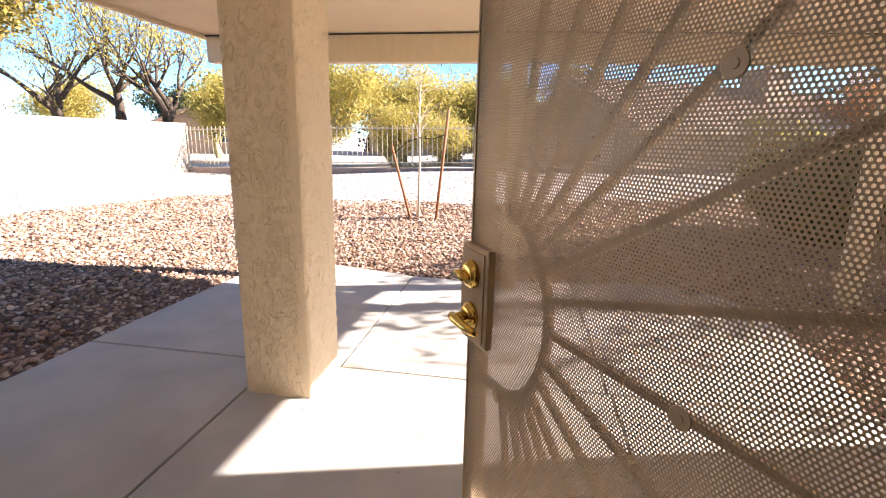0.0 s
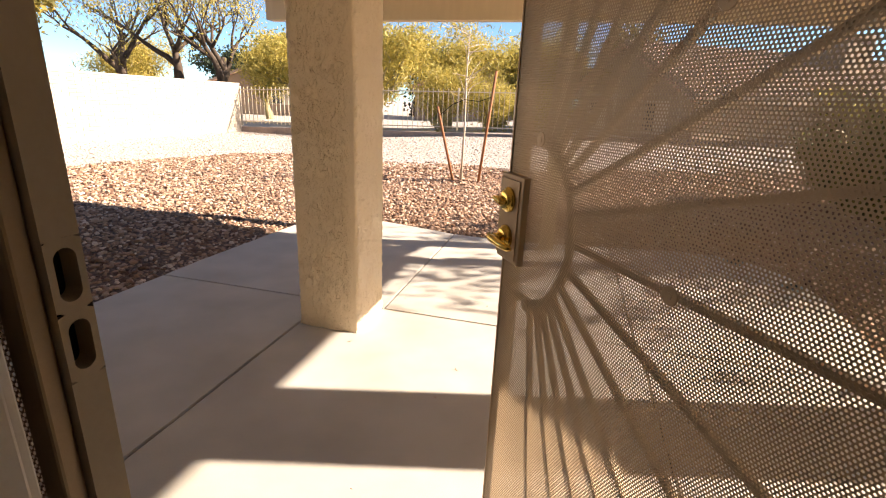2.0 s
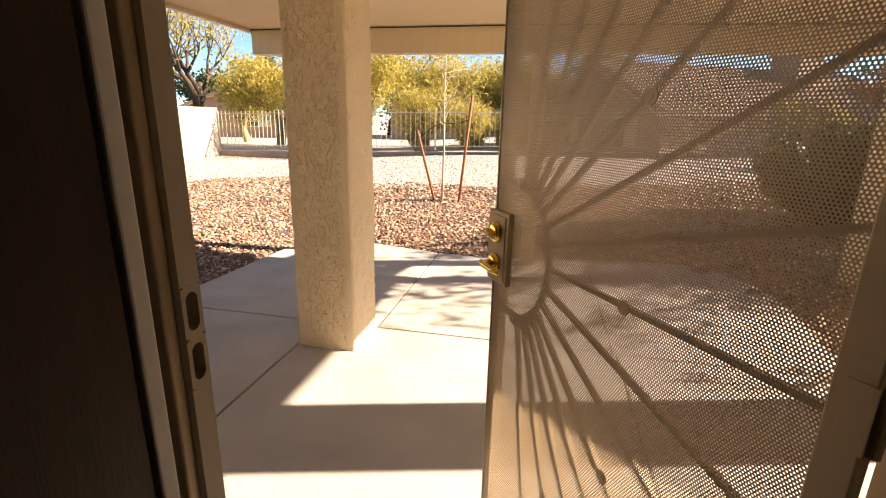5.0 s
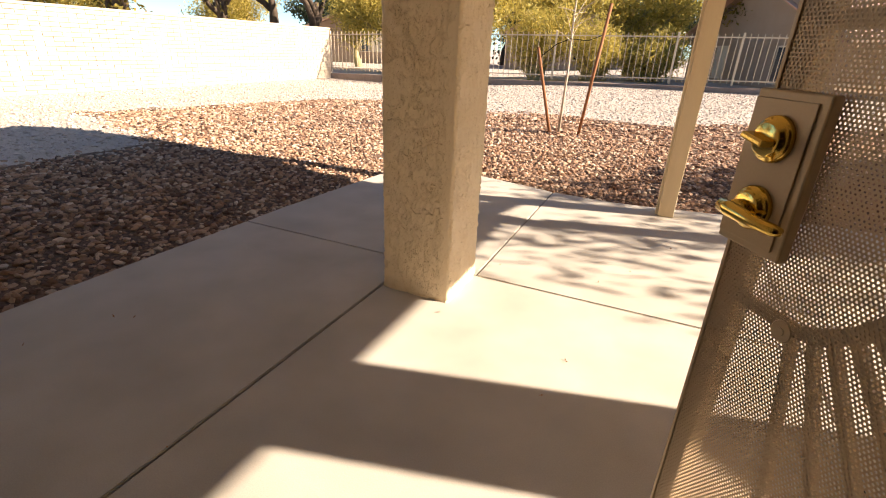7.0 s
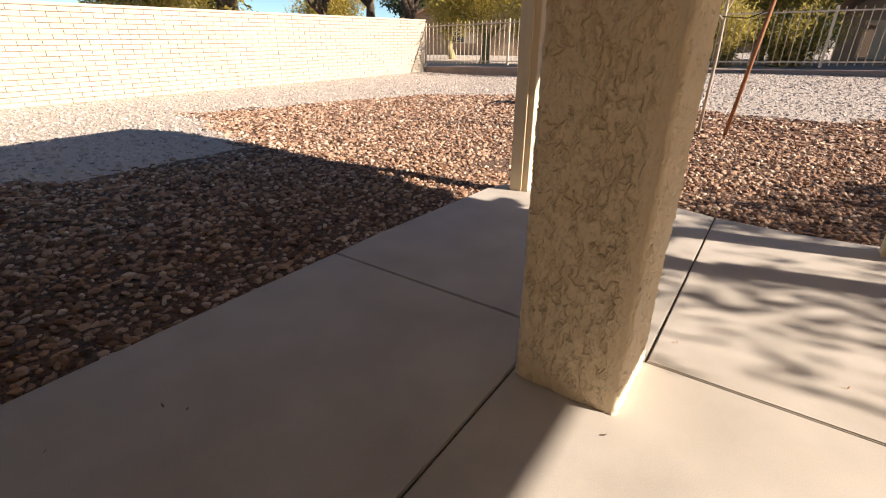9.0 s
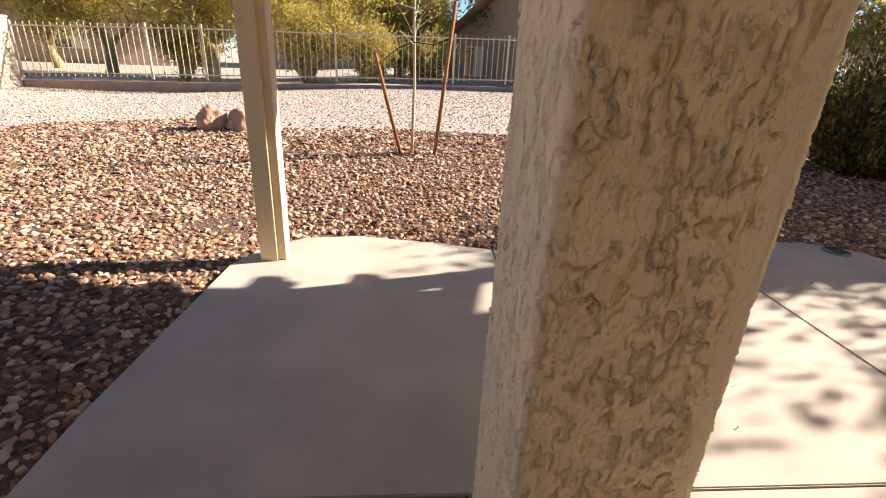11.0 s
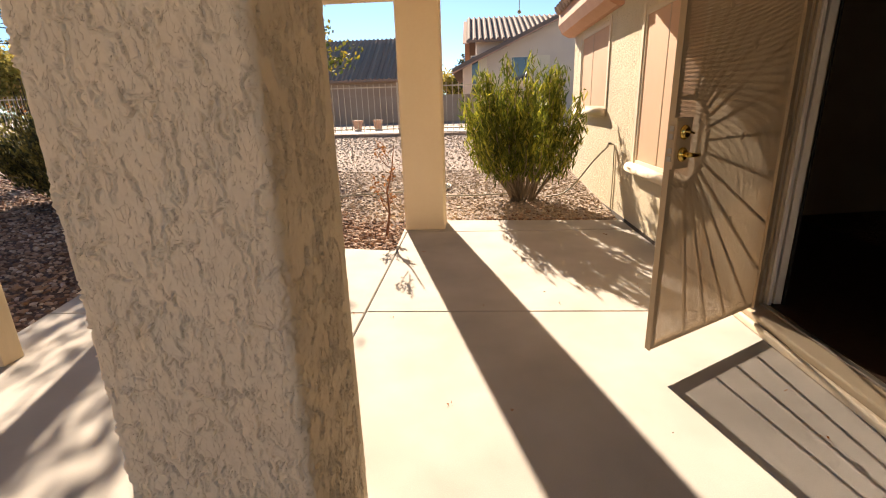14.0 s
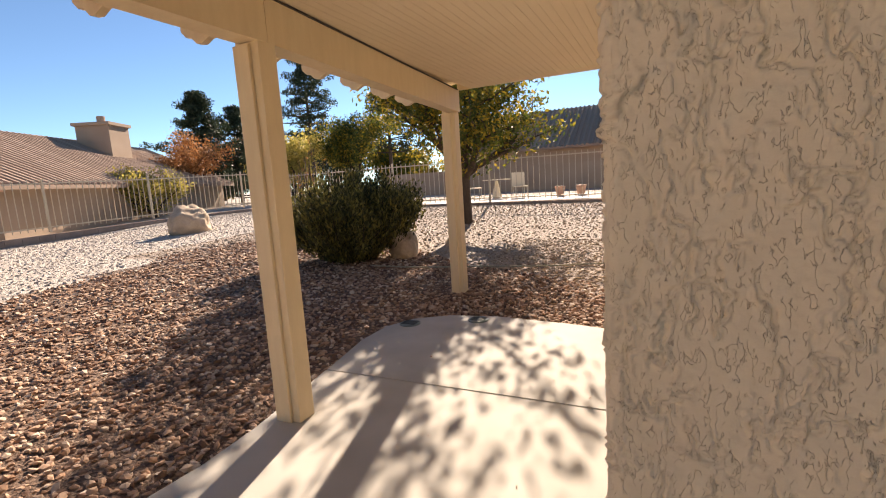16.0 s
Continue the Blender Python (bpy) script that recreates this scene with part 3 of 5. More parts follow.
M_LACE = stucco("lace_stucco_plaster", (0.84, 0.69, 0.49), (0.89, 0.755, 0.56), 44.0, 0.42, 0.0021, 230.0, 0.47, 0.0055, 0.6)


def grid_noise(rs, u, v):
    """Smooth value noise on a lattice, for arrays of coordinates."""
    tab = rs.random((256, 256))
    iu, iv = np.floor(u).astype(int), np.floor(v).astype(int)
    fu, fv = u - iu, v - iv
    fu, fv = fu * fu * fu * (fu * (fu * 6 - 15) + 10), fv * fv * fv * (fv * (fv * 6 - 15) + 10)
    a, b = tab[iu % 256, iv % 256], tab[(iu + 1) % 256, iv % 256]
    c, d = tab[iu % 256, (iv + 1) % 256], tab[(iu + 1) % 256, (iv + 1) % 256]
    return (a * (1 - fu) + b * fu) * (1 - fv) + (c * (1 - fu) + d * fu) * fv


def lace_relief(rs, u, z):
    """Trowelled lace stucco: skins of plaster that break off along wandering, mostly upright edges with a groove beside them."""
    wu = u + 0.012 * (grid_noise(rs, u * 60, z * 50) - 0.5) + 0.006 * (grid_noise(rs, u * 140, z * 130) - 0.5)
    wz = z + 0.018 * (grid_noise(rs, u * 50, z * 40) - 0.5)
    h = np.zeros_like(u)
    for fu, fv, steps, depth, lo in ((36.0, 13.0, 2.0, 0.0082, 0.34), (58.0, 24.0, 1.5, 0.0062, 0.42)):
        n = 0.75 * grid_noise(rs, wu * fu, wz * fv) + 0.25 * grid_noise(rs, wu * fu * 2.3, wz * fv * 2.1)
        gu, gz = np.gradient(n)
        t = n * steps
        f = t - np.floor(t)
        slope = np.hypot(gu / 0.0026, gz / 0.003) * steps + 2.0
        far = np.where(f < 0.5, f, f - 1) / slope
        keep = np.clip((grid_noise(rs, u * 38, z * 26) - lo) / 0.12, 0, 1)
        groove = np.exp(-(far / 0.0018) ** 2)
        lip = np.exp(-((far + 0.0044) / 0.0030) ** 2)
        h += depth * keep * (0.55 * lip - groove)
    h += 0.0035 * (grid_noise(rs, u * 9, z * 6) - 0.5) + 0.0022 * (grid_noise(rs, u * 60, z * 45) - 0.5) + 0.0010 * (grid_noise(rs, u * 170, z * 150) - 0.5)
    return h


def lace_column(name, x0, x1, y0, y1, z1, label, seed, dz=0.003):
    """A square stucco column whose lace texture is modelled, with soft corners and a broken foot."""
    rs = np.random.default_rng(seed)
    r = 0.020
    segs = []
    for cx, cy, a0, ex, ey, ln, du in ((x1 - r, y0 + r, -90, 0, 1, y1 - y0 - 2 * r, 0.006), (x1 - r, y1 - r, 0, -1, 0, x1 - x0 - 2 * r, 0.012),
                                       (x0 + r, y1 - r, 90, 0, -1, y1 - y0 - 2 * r, 0.0026), (x0 + r, y0 + r, 180, 1, 0, x1 - x0 - 2 * r, 0.0026)):
        for k in range(7):
            a = radians(a0 + 90 * k / 7)
            segs.append((cx + r * math.cos(a), cy + r * math.sin(a), math.cos(a), math.sin(a)))
        a = radians(a0 + 90)
        nn = int(ln / du)
        for k in range(nn):
            segs.append((cx + r * math.cos(a) + ex * ln * k / nn, cy + r * math.sin(a) + ey * ln * k / nn, math.cos(a), math.sin(a)))
    ring = np.array(segs)
    m = len(ring)
    step = np.hypot(*(np.roll(ring[:, :2], -1, 0) - ring[:, :2]).T)
    arc_u = np.concatenate([[0], np.cumsum(step)[:-1]])
    zs = np.linspace(0.0, z1, int(z1 / dz))
    U, Z = np.meshgrid(arc_u, zs, indexing="ij")
    h = lace_relief(rs, U + 3.0, Z + 2.0)
    h *= np.clip((1.62 - U) / 0.03, 0, 1) * np.clip(U / 0.03, 0, 1)
    h += 0.004 * (grid_noise(rs, U * 3 + 5, Z * 2.2) - 0.5)
    foot = np.clip(1 - Z / 0.03, 0, 1)
    h += foot * 0.012 * (grid_noise(rs, U * 30, Z * 40) - 0.35)
    V = np.stack([ring[:, None, 0] + ring[:, None, 2] * h, ring[:, None, 1] + ring[:, None, 3] * h, Z], -1).reshape(-1, 3)
    nz = len(zs)
    i, j = np.meshgrid(np.arange(m), np.arange(nz - 1), indexing="ij")
    i2 = (i + 1) % m
    Q = np.stack([i * nz + j, i2 * nz + j, i2 * nz + j + 1, i * nz + j + 1], -1).reshape(-1)
    return tagged(big_mesh(name, V, Q, 4, M_LACE, smooth=True), label, "column", "stucco patio columns", "structure")


lace_column("column", 0.0, 0.42, 3.2, 3.62, CZ, "square tan lace-stucco column on the concrete patio", 17)
rounded_column("column", 4.45, 4.86, 3.18, 3.64, CZ, "sunlit square tan stucco column at the patio edge")


def wooden_post(x, y, rz, z0, label):
    th = thing("wooden_post", pose(x, y, z0, 0, 0, rz), label, "post", "wooden patio posts", "structure")
    part("shaft", box(-0.06, 0.07, -0.085, 0.085, 0, 2.30 - z0, 0.005), M_PAINT, th)
    part("facing_board", box(-0.082, -0.0605, -0.03, 0.085, 0.0, 2.21 - z0, 0.004), M_PAINT, th, "narrower board along one side")


wooden_post(-1.15, 5.60, 90, 0.0, "tan painted wooden post at the slab corner")
wooden_post(1.49, 5.64, 0, 0.0, "tan painted wooden post beside the slab edge")
wooden_post(4.86, 5.96, 0, -0.03, "tan painted wooden post standing in the gravel")

# light kit under the ceiling
M_SHADE = surf("frosted_cream_glass", (0.62, 0.52, 0.36), (0.72, 0.62, 0.45), 6, 90, 0.35, 0.1, 0.001)
cl = thing("ceiling_light", pose(2.54, 2.54, CZ), "cream ceiling light with frosted tulip shades and pull chains", "ceiling light")
part("canopy", lathe([(0.075, 0.0), (0.075, 0.012), (0.05, 0.03), (0.018, 0.035)], 24, None, pose(0, 0, -0.002, -90)), M_PAINT, cl)
part("stem", tube([(0, 0, -0.03), (0, 0, -0.2)], 0.014, 12), M_PAINT, cl, smooth=True)
hub = part("hub", lathe([(0.03, 0.0), (0.055, 0.015), (0.06, 0.04), (0.045, 0.07), (0.012, 0.085)], 24, None, pose(0, 0, -0.19, -90)), M_BRASS, cl, "polished brass hub", smooth=True)
for a_ in (90, -90):
    ca, sa = math.cos(radians(a_)), math.sin(radians(a_))
    part("arm", tube([(0.04 * ca, 0.04 * sa, -0.23), (0.09 * ca, 0.09 * sa, -0.215), (0.125 * ca, 0.125 * sa, -0.245)], 0.008, 8), M_BRASS, hub, smooth=True)
    bm = lathe([(0.026, 0.0), (0.040, 0.02), (0.058, 0.06), (0.062, 0.095), (0.072, 0.125), (0.069, 0.126), (0.058, 0.095), (0.054, 0.06), (0.036, 0.02)], 24)
    for v in bm.verts:
        w = 1 + 0.06 * math.cos(6 * math.atan2(v.co.z, v.co.x)) * max(0.0, (v.co.y - 0.08) / 0.046)
        v.co.x, v.co.z = v.co.x * w, v.co.z * w
    bmesh.ops.transform(bm, matrix=pose(0.125 * ca, 0.125 * sa, -0.24) @ Matrix.Rotation(radians(a_), 4, "Z") @ Matrix.Rotation(radians(-22), 4, "Y") @ Matrix.Rotation(radians(-90), 4, "X"), verts=bm.verts)
    part("shade", bm, M_SHADE, cl, "frosted cream glass tulip shade", smooth=True)
for x, y, zz in ((-0.05, 0.04, -0.43), (0.02, 0.0, -0.54)):
    ch_ = part("pull_chain", tube([(x, y, -0.25), (x, y, zz)], 0.0022, 6), M_BRASS, cl)
    part("fob", lathe([(0.002, 0.0), (0.010, 0.006), (0.013, 0.016), (0.004, 0.024)], 12, None, pose(x, y, zz, -90)), M_STEEL, ch_)

# windows of the house wall


def house_window(name, x0, x1, z0, z1, label):
    th = thing(name, pose((x0 + x1) / 2, WY, z0), label, "window", kind="structure")
    w, h = x1 - x0, z1 - z0
    hw = w / 2
    for nm, bx in (("window_frame", (-hw, -hw + 0.04, -0.10, 0.004, 0, h)), ("window_frame", (hw - 0.04, hw, -0.10, 0.004, 0, h)),
                   ("window_frame", (-hw + 0.04, hw - 0.04, -0.10, 0.004, 0, 0.04)), ("window_frame", (-hw + 0.04, hw - 0.04, -0.10, 0.004, h - 0.04, h))):
        part(nm, box(*bx, 0.004), M_SILL, th)
    mid = 0.08
    part("solar_screen", box(-hw + 0.042, mid - 0.012, -0.016, -0.006, 0.042, h - 0.042), M_SCREEN, th, "peach woven solar screen")
    part("solar_screen", box(mid + 0.012, hw - 0.042, -0.016, -0.006, 0.042, h - 0.042), M_SCREEN, th, "peach woven solar screen")
    part("mullion", box(mid - 0.01, mid + 0.01, -0.05, -0.003, 0.042, h - 0.042, 0.002), M_BRONZE, th, "dark screen edge")
    part("pane", box(-hw + 0.042, hw - 0.042, -0.085, -0.08, 0.042, h - 0.042), M_GLASS, th)
    bm = tube([(-hw - 0.07, 0.035, -0.045), (hw + 0.07, 0.035, -0.045)], 0.055, 12)
    part("window_sill", bm, M_SILL, th, "rounded cream foam sill", smooth=True)
    for s in (-1, 1):
        part("side_trim", box(s * (hw + 0.04) - 0.035, s * (hw + 0.04) + 0.035, 0.002, 0.014, 0.0, h + 0.06, 0.005), M_SILL, th)


house_window("window_1", *WINS[0], "large window behind a peach solar screen with cream sill")
house_window("window_2", *WINS[1], "window behind a peach solar screen under the eave")

# deep rosy eave of the house beyond the patio roof
ev = thing("eave", pose(0, 0, 0), "rosy stucco eave with clay tile edge", "eave", kind="structure")
bm = bmesh.new()
prof = [(0.96, 2.44), (1.16, 2.42), (1.29, 2.49), (1.35, 2.62), (1.34, 2.80), (0.96, 2.95)]
lo = [bm.verts.new((5.32, y, z)) for y, z in prof]
hi = [bm.verts.new((8.15, y, z)) for y, z in prof]
bm.faces.new(lo), bm.faces.new(hi[::-1])
for i in range(len(prof)):
    j = (i + 1) % len(prof)
    bm.faces.new((lo[i], hi[i], hi[j], lo[j]))
part("eave_body", bm, M_FASCIA, ev)
bm = bmesh.new()
for k in range(14):
    x = 5.40 + 0.205 * k
    tube([(x, 1.41, 2.84), (x, 1.0, 3.05)], 0.075, 10, bm)
part("edge_tile", bm, M_TILE, ev, "row of clay barrel tiles")

# main house roof, a plain low slope above
mr_ = bmesh.new()
vs = [mr_.verts.new(c) for c in ((-6.6, 1.3, 2.90), (8.4, 1.3, 2.90), (8.4, -9.5, 5.4), (-6.6, -9.5, 5.4), (-6.6, 1.3, 3.0), (8.4, 1.3, 3.0), (8.4, -9.5, 5.5), (-6.6, -9.5, 5.5))]
for f in ((3, 2, 1, 0), (4, 5, 6, 7), (0, 1, 5, 4), (1, 2, 6, 5), (2, 3, 7, 6), (3, 0, 4, 7)):
    mr_.faces.new([vs[i] for i in f])
tagged(part("house_roof", mr_, M_TILE), "clay tiled roof of the house", "roof", kind="structure")
tagged(part("wall_south", box(-6.0, 8.0, -9.2, -9.0, -0.2, 5.2), M_WALL), "plain stucco rear wall of the house", "wall", kind="structure")

# ---------------------------------------------------------------- security screen door
DW, DH = 1.027, 2.02
ang = math.degrees(math.atan2(1.937 - 1.086, 1.455 - 2.028))
door = thing("security_door", pose(2.028, 1.086, 0.105, 0, 0, ang), "bronze perforated-steel security screen door standing open", "door")
FW = 0.052
part("stile_hinge", box(0.0, FW, -0.016, 0.016, 0, DH, 0.003), M_BRONZE, door)
part("stile_lock", box(DW - 0.040, DW, -0.032, -0.001, 0, DH, 0.003), M_BRONZE, door)
part("rail_bottom", box(FW, DW - 0.041, -0.030, -0.001, 0, 0.03, 0.003), M_BRONZE, door)
part("rail_top", box(FW, DW - 0.041, -0.030, -0.001, DH - 0.05, DH, 0.003), M_BRONZE, door)
part("edge_flange", box(DW - 0.001, DW + 0.006, -0.012, 0.004, 0, DH, 0.001), M_BRONZE, door)

# perforated sheet: a hexagonal lattice of round holes with the metal's thickness
PITCH, HR, TH = 0.0064, 0.00215, 0.0012
a6 = np.radians(np.arange(6) * 60 + 30)


def perforated(x0, x1, z0, z1, PITCH=PITCH, HR=HR):
    """Corner arrays of a perforated sheet in the x-z plane."""
    cols = np.arange(x0, x1, PITCH)
    rws = np.arange(z0, z1, PITCH * math.sqrt(3) / 2)
    ci, ri = np.meshgrid(np.arange(len(cols)), np.arange(len(rws)), indexing="ij")
    cx = (cols[ci] + (ri % 2) * PITCH / 2).ravel()
    cz = rws[ri].ravel()
    ro = PITCH / math.sqrt(3)
    V = np.zeros((len(cx), 18, 3), np.float32)
    for s, r in ((0, ro), (6, HR), (12, HR)):
        V[:, s:s + 6, 0], V[:, s:s + 6, 2] = cx[:, None] + np.cos(a6) * r, cz[:, None] + np.sin(a6) * r
    V[:, 0:12, 1] = TH
    q = [(k, 6 + k, 6 + (k + 1) % 6, (k + 1) % 6) for k in range(6)] + [(6 + k, 12 + k, 12 + (k + 1) % 6, 6 + (k + 1) % 6) for k in range(6)]
    return V.reshape(-1, 3), (np.array(q)[None] + (np.arange(len(cx)) * 18)[:, None, None]).reshape(-1)


tagged(big_mesh("perforated_sheet", *perforated(FW - 0.002, DW - 0.004, 0.006, DH - 0.006), 4, M_BRONZE, door, "bronze sheet steel with small round holes"), kind="stuff")

sd = thing("sidelight_screen", pose(0, 1.062, 0.08), "fixed bronze perforated-steel screen beside the door", "screen", kind="structure")
tagged(big_mesh("perforated_sheet", *perforated(DOOR_X0 + 0.022, JL - 0.052, 0.03, 2.04, 0.009, 0.003), 4, M_BRONZE, sd, "bronze sheet steel with small round holes"), kind="stuff")
part("bottom_rail", box(DOOR_X0 + 0.022, JL - 0.052, -0.012, 0.012, 0.006, 0.03, 0.002), M_BRONZE, sd)
part("top_rail", box(DOOR_X0 + 0.022, JL - 0.052, -0.012, 0.012, 2.03, 2.06, 0.002), M_BRONZE, sd)

# sunburst: rim plate round the lock and rays to the edge, behind the sheet
LZ = 1.06
bm = bmesh.new()
arc = [radians(a) for a in range(98, 263, 6)]
RX, RZ = 0.172, 0.205
ctr = (0.912, LZ)
pts = [(ctr[0] + RX * math.cos(a), ctr[1] + RZ * math.sin(a)) for a in arc]
pts = [(DW - 0.042, pts[0][1])] + pts + [(DW - 0.042, pts[-1][1])]
for p, q2 in zip(pts, pts[1:]):
    bar((p[0], -0.008, p[1]), (q2[0], -0.008, q2[1]), 0.022, 0.008, bm, up=(0, 1, 0))
part("sunburst_rim", bm, M_BRONZE, door, "curved rim round the lock")
RAYS = [0, 17, 31, 43, 52, 61, 70, 80]
for k, deg in enumerate([-d for d in RAYS[:0:-1]] + RAYS):
    a = radians(180 - deg)
    ca, sa = math.cos(a), math.sin(a)
    lim = [(FW - ctr[0]) / ca]
    if sa > 1e-6:
        lim.append((DH - 0.05 - ctr[1]) / sa)
    if sa < -1e-6:
        lim.append((0.03 - ctr[1]) / sa)
    L = min(lim)
    part("sunburst_ray", bar((ctr[0] + RX * ca, -0.008, ctr[1] + RZ * sa), (ctr[0] + L * ca, -0.008, ctr[1] + L * sa), 0.013, 0.012, up=(0, 1, 0)), M_BRONZE, door)
    if k % 3 == 1 or k == 7:
        f = 0.54 if abs(deg) < 60 else 0.66
        bm = lathe([(0.001, 0.003), (0.006, 0.003), (0.0065, 0.0016), (0.016, 0.0014), (0.0175, 0.0)], 18, None, pose(ctr[0] + f * L * ca, TH, ctr[1] + f * L * sa))
        part("washer", bm, M_BRONZE, door, "round bronze washer")
for s_ in (-1, 1):
    part("washer", lathe([(0.001, 0.003), (0.006, 0.003), (0.0065, 0.0016), (0.016, 0.0014), (0.0175, 0.0)], 18, None, pose(ctr[0] - 0.02, TH, ctr[1] + s_ * 0.21)), M_BRONZE, door, "round bronze washer")

# lock box with deadbolt and lever, on the inner face
part("lock_box", box(DW - 0.108, DW + 0.012, 0.0015, 0.020, 0.945, 1.175, 0.003), M_BRONZE, door, "bronze lock box")
part("lock_cover", box(DW - 0.094, DW + 0.009, 0.0202, 0.0235, 0.957, 1.163, 0.001), M_BRONZE, door)


def knob_rose(z):
    return lathe([(0.033, 0.0), (0.033, 0.006), (0.030, 0.010), (0.026, 0.011), (0.025, 0.016), (0.021, 0.018), (0.001, 0.0185)], 28, None, pose(DW - 0.045, 0.0236, z))


db = part("deadbolt", knob_rose(1.110), M_BRASS, door, "polished brass deadbolt", smooth=True)
bm = box(-0.005, 0.005, 0.0, 0.022, -0.021, 0.021, 0.003)
bmesh.ops.transform(bm, matrix=pose(DW - 0.045, 0.042, 1.110, 0, 78, 0), verts=bm.verts)
part("thumb_turn", bm, M_BRASS, db, "brass thumb turn")
lv = part("lever_rose", knob_rose(1.01), M_BRASS, door, "polished brass lever set", smooth=True)
bm = tube([(DW - 0.045, 0.04, 1.01), (DW - 0.045, 0.062, 1.01)], [0.013, 0.012], 14)
part("spindle", bm, M_BRASS, lv, smooth=True)
bm = tube([(DW - 0.030, 0.066, 1.0105), (DW - 0.05, 0.068, 1.01), (DW - 0.09, 0.066, 1.006), (DW - 0.125, 0.060, 1.004), (DW - 0.134, 0.056, 1.004)], [0.010, 0.0115, 0.010, 0.0085, 0.005], 14)
part("lever", bm, M_BRASS, lv, "brass lever handle", smooth=True)
for z in (1.092, 1.128, 0.992, 1.028):
    part("latch_plate", box(DW + 0.0122, DW + 0.0165, -0.010, 0.010, z - 0.012, z + 0.012, 0.001), M_STEEL, door, "small steel latch plate")
for z in (0.25, 1.03, 1.75):
    hg = part("hinge", tube([(-0.006, 0.0, z), (-0.006, 0.0, z + 0.1)], 0.009, 12), M_BRONZE, door, "bronze barrel hinge")
    part("hinge_leaf", box(-0.004, 0.034, 0.0162, 0.019, z, z + 0.1, 0.001), M_BRONZE, hg)

# ---------------------------------------------------------------- yard wall and fences
bw = thing("block_wall", pose(-11.45, 0, 0), "sunlit cream slump-block yard wall", "wall", kind="structure")
part("mortar_core", box(-0.09, 0.088, -16, 17.7, -0.2, 1.80), M_MORTAR, bw)
blk = box(0.0, 0.02, 0.006, 0.394, 0.006, 0.094, 0.006, seg=1)
bme = bpy.data.meshes.new("block")
blk.to_mesh(bme)
blk.free()
bme.materials.append(M_BLOCK)
rng = random.Random(4)
far = bmesh.new()
for r in range(18):
    for c in range(84):
        y = -16 + 0.4 * c + (0.2 if r % 2 else 0.0)
        if y > 17.3:
            continue
        if r >= 4 and 10.0 < y < 17.4 and r < 18:
            ob = new("block", bme)
            ob.parent = bw
            ob.matrix_basis = pose(0.084 + rng.uniform(0, 0.008), y, 0.1 * r - 0.003)
        else:
            d = 0.084 + rng.uniform(0, 0.008)
            box(d, d + 0.02, y + 0.006, y + 0.394, 0.1 * r + 0.003, 0.1 * r + 0.091, 0, far)
tagged(part("far_blocks", far, M_BLOCK, bw), kind="stuff")
part("cap", box(-0.11, 0.115, -16, 17.72, 1.80, 1.86, 0.01), M_BLOCK, bw)


def fence_run(p, q, z0, z1, label, curb=0.30, hgt=1.45, step=0.185):
    """Steel picket fence between two points on a low block curb."""
    p, q = Vector(p), Vector(q)
    L = (q - p).length
    a = math.degrees(math.atan2(q.y - p.y, q.x - p.x))
    slope = (z1 - z0) / L
    th = thing("picket_fence", pose(p.x, p.y, z0, 0, 0, a), label, "fence", "yard fence runs", "structure")

    def at(x, z):
        return (x, 0, slope * x + z)
    if curb > 0:
        nb = max(1, int(L / 0.4))
        for r in range(int(curb / 0.1)):
            bm = bmesh.new()
            for k in range(nb):
                x = k * L / nb
                box(x + 0.005, x + L / nb - 0.005, -0.09, 0.09, slope * x + 0.1 * r - 0.06, slope * x + 0.1 * r + 0.03, 0, bm)
            tagged(part("curb_course", bm, M_CURB, th, "course of brown retaining blocks"), kind="stuff")
        part("curb_core", bar(at(0, curb / 2 - 0.12), at(L, curb / 2 - 0.12), 0.15, curb - 0.03), M_CURB, th)
    base = curb - 0.05
    for z in (base + 0.12, base + hgt - 0.10):
        part("fence_rail", bar(at(0, z), at(L, z), 0.03, 0.035), M_FENCE, th)
    pk = box(-0.009, 0.009, -0.009, 0.009, base + 0.03, base + hgt, 0)
    pme = bpy.data.meshes.new("picket")
    pk.to_mesh(pme)
    pk.free()
    pme.materials.append(M_FENCE)
    pp = box(-0.03, 0.03, -0.03, 0.03, base - 0.02, base + hgt + 0.03, 0.004, seg=1)
    ppm = bpy.data.meshes.new("fence_post")
    pp.to_mesh(ppm)
    pp.free()
    ppm.materials.append(M_FENCE)
    for k in range(int(L / step) + 1):
        x = k * step
        ob = new("fence_post" if k % 20 == 0 else "picket", ppm if k % 20 == 0 else pme)
        ob.parent = th
        ob.matrix_basis = pose(x, 0, slope * x)


fence_run((-11.35, 17.72), (-6.1, 17.5), 0.02, 0.17, "tan steel picket fence on a brown block curb")
fence_run((-6.1, 17.5), (3.0, 18.9), 0.17, 0.36, "tan steel picket fence on a brown block curb")
fence_run((3.0, 18.9), (10.0, 19.9), 0.36, 0.5, "tan steel picket fence on a brown block curb")
fence_run((10.0, 19.9), (15.2, 19.4), 0.5, 0.62, "tan steel picket fence on a brown block curb")
fence_run((15.2, 19.4), (14.2, 12.5), 0.62, 0.60, "pale steel picket fence beside the neighbouring pool", 0.1)
fence_run((14.2, 12.5), (14.0, 1.0), 0.60, 0.55, "pale steel picket fence beside the neighbouring pool", 0.1)

# ---------------------------------------------------------------- planting


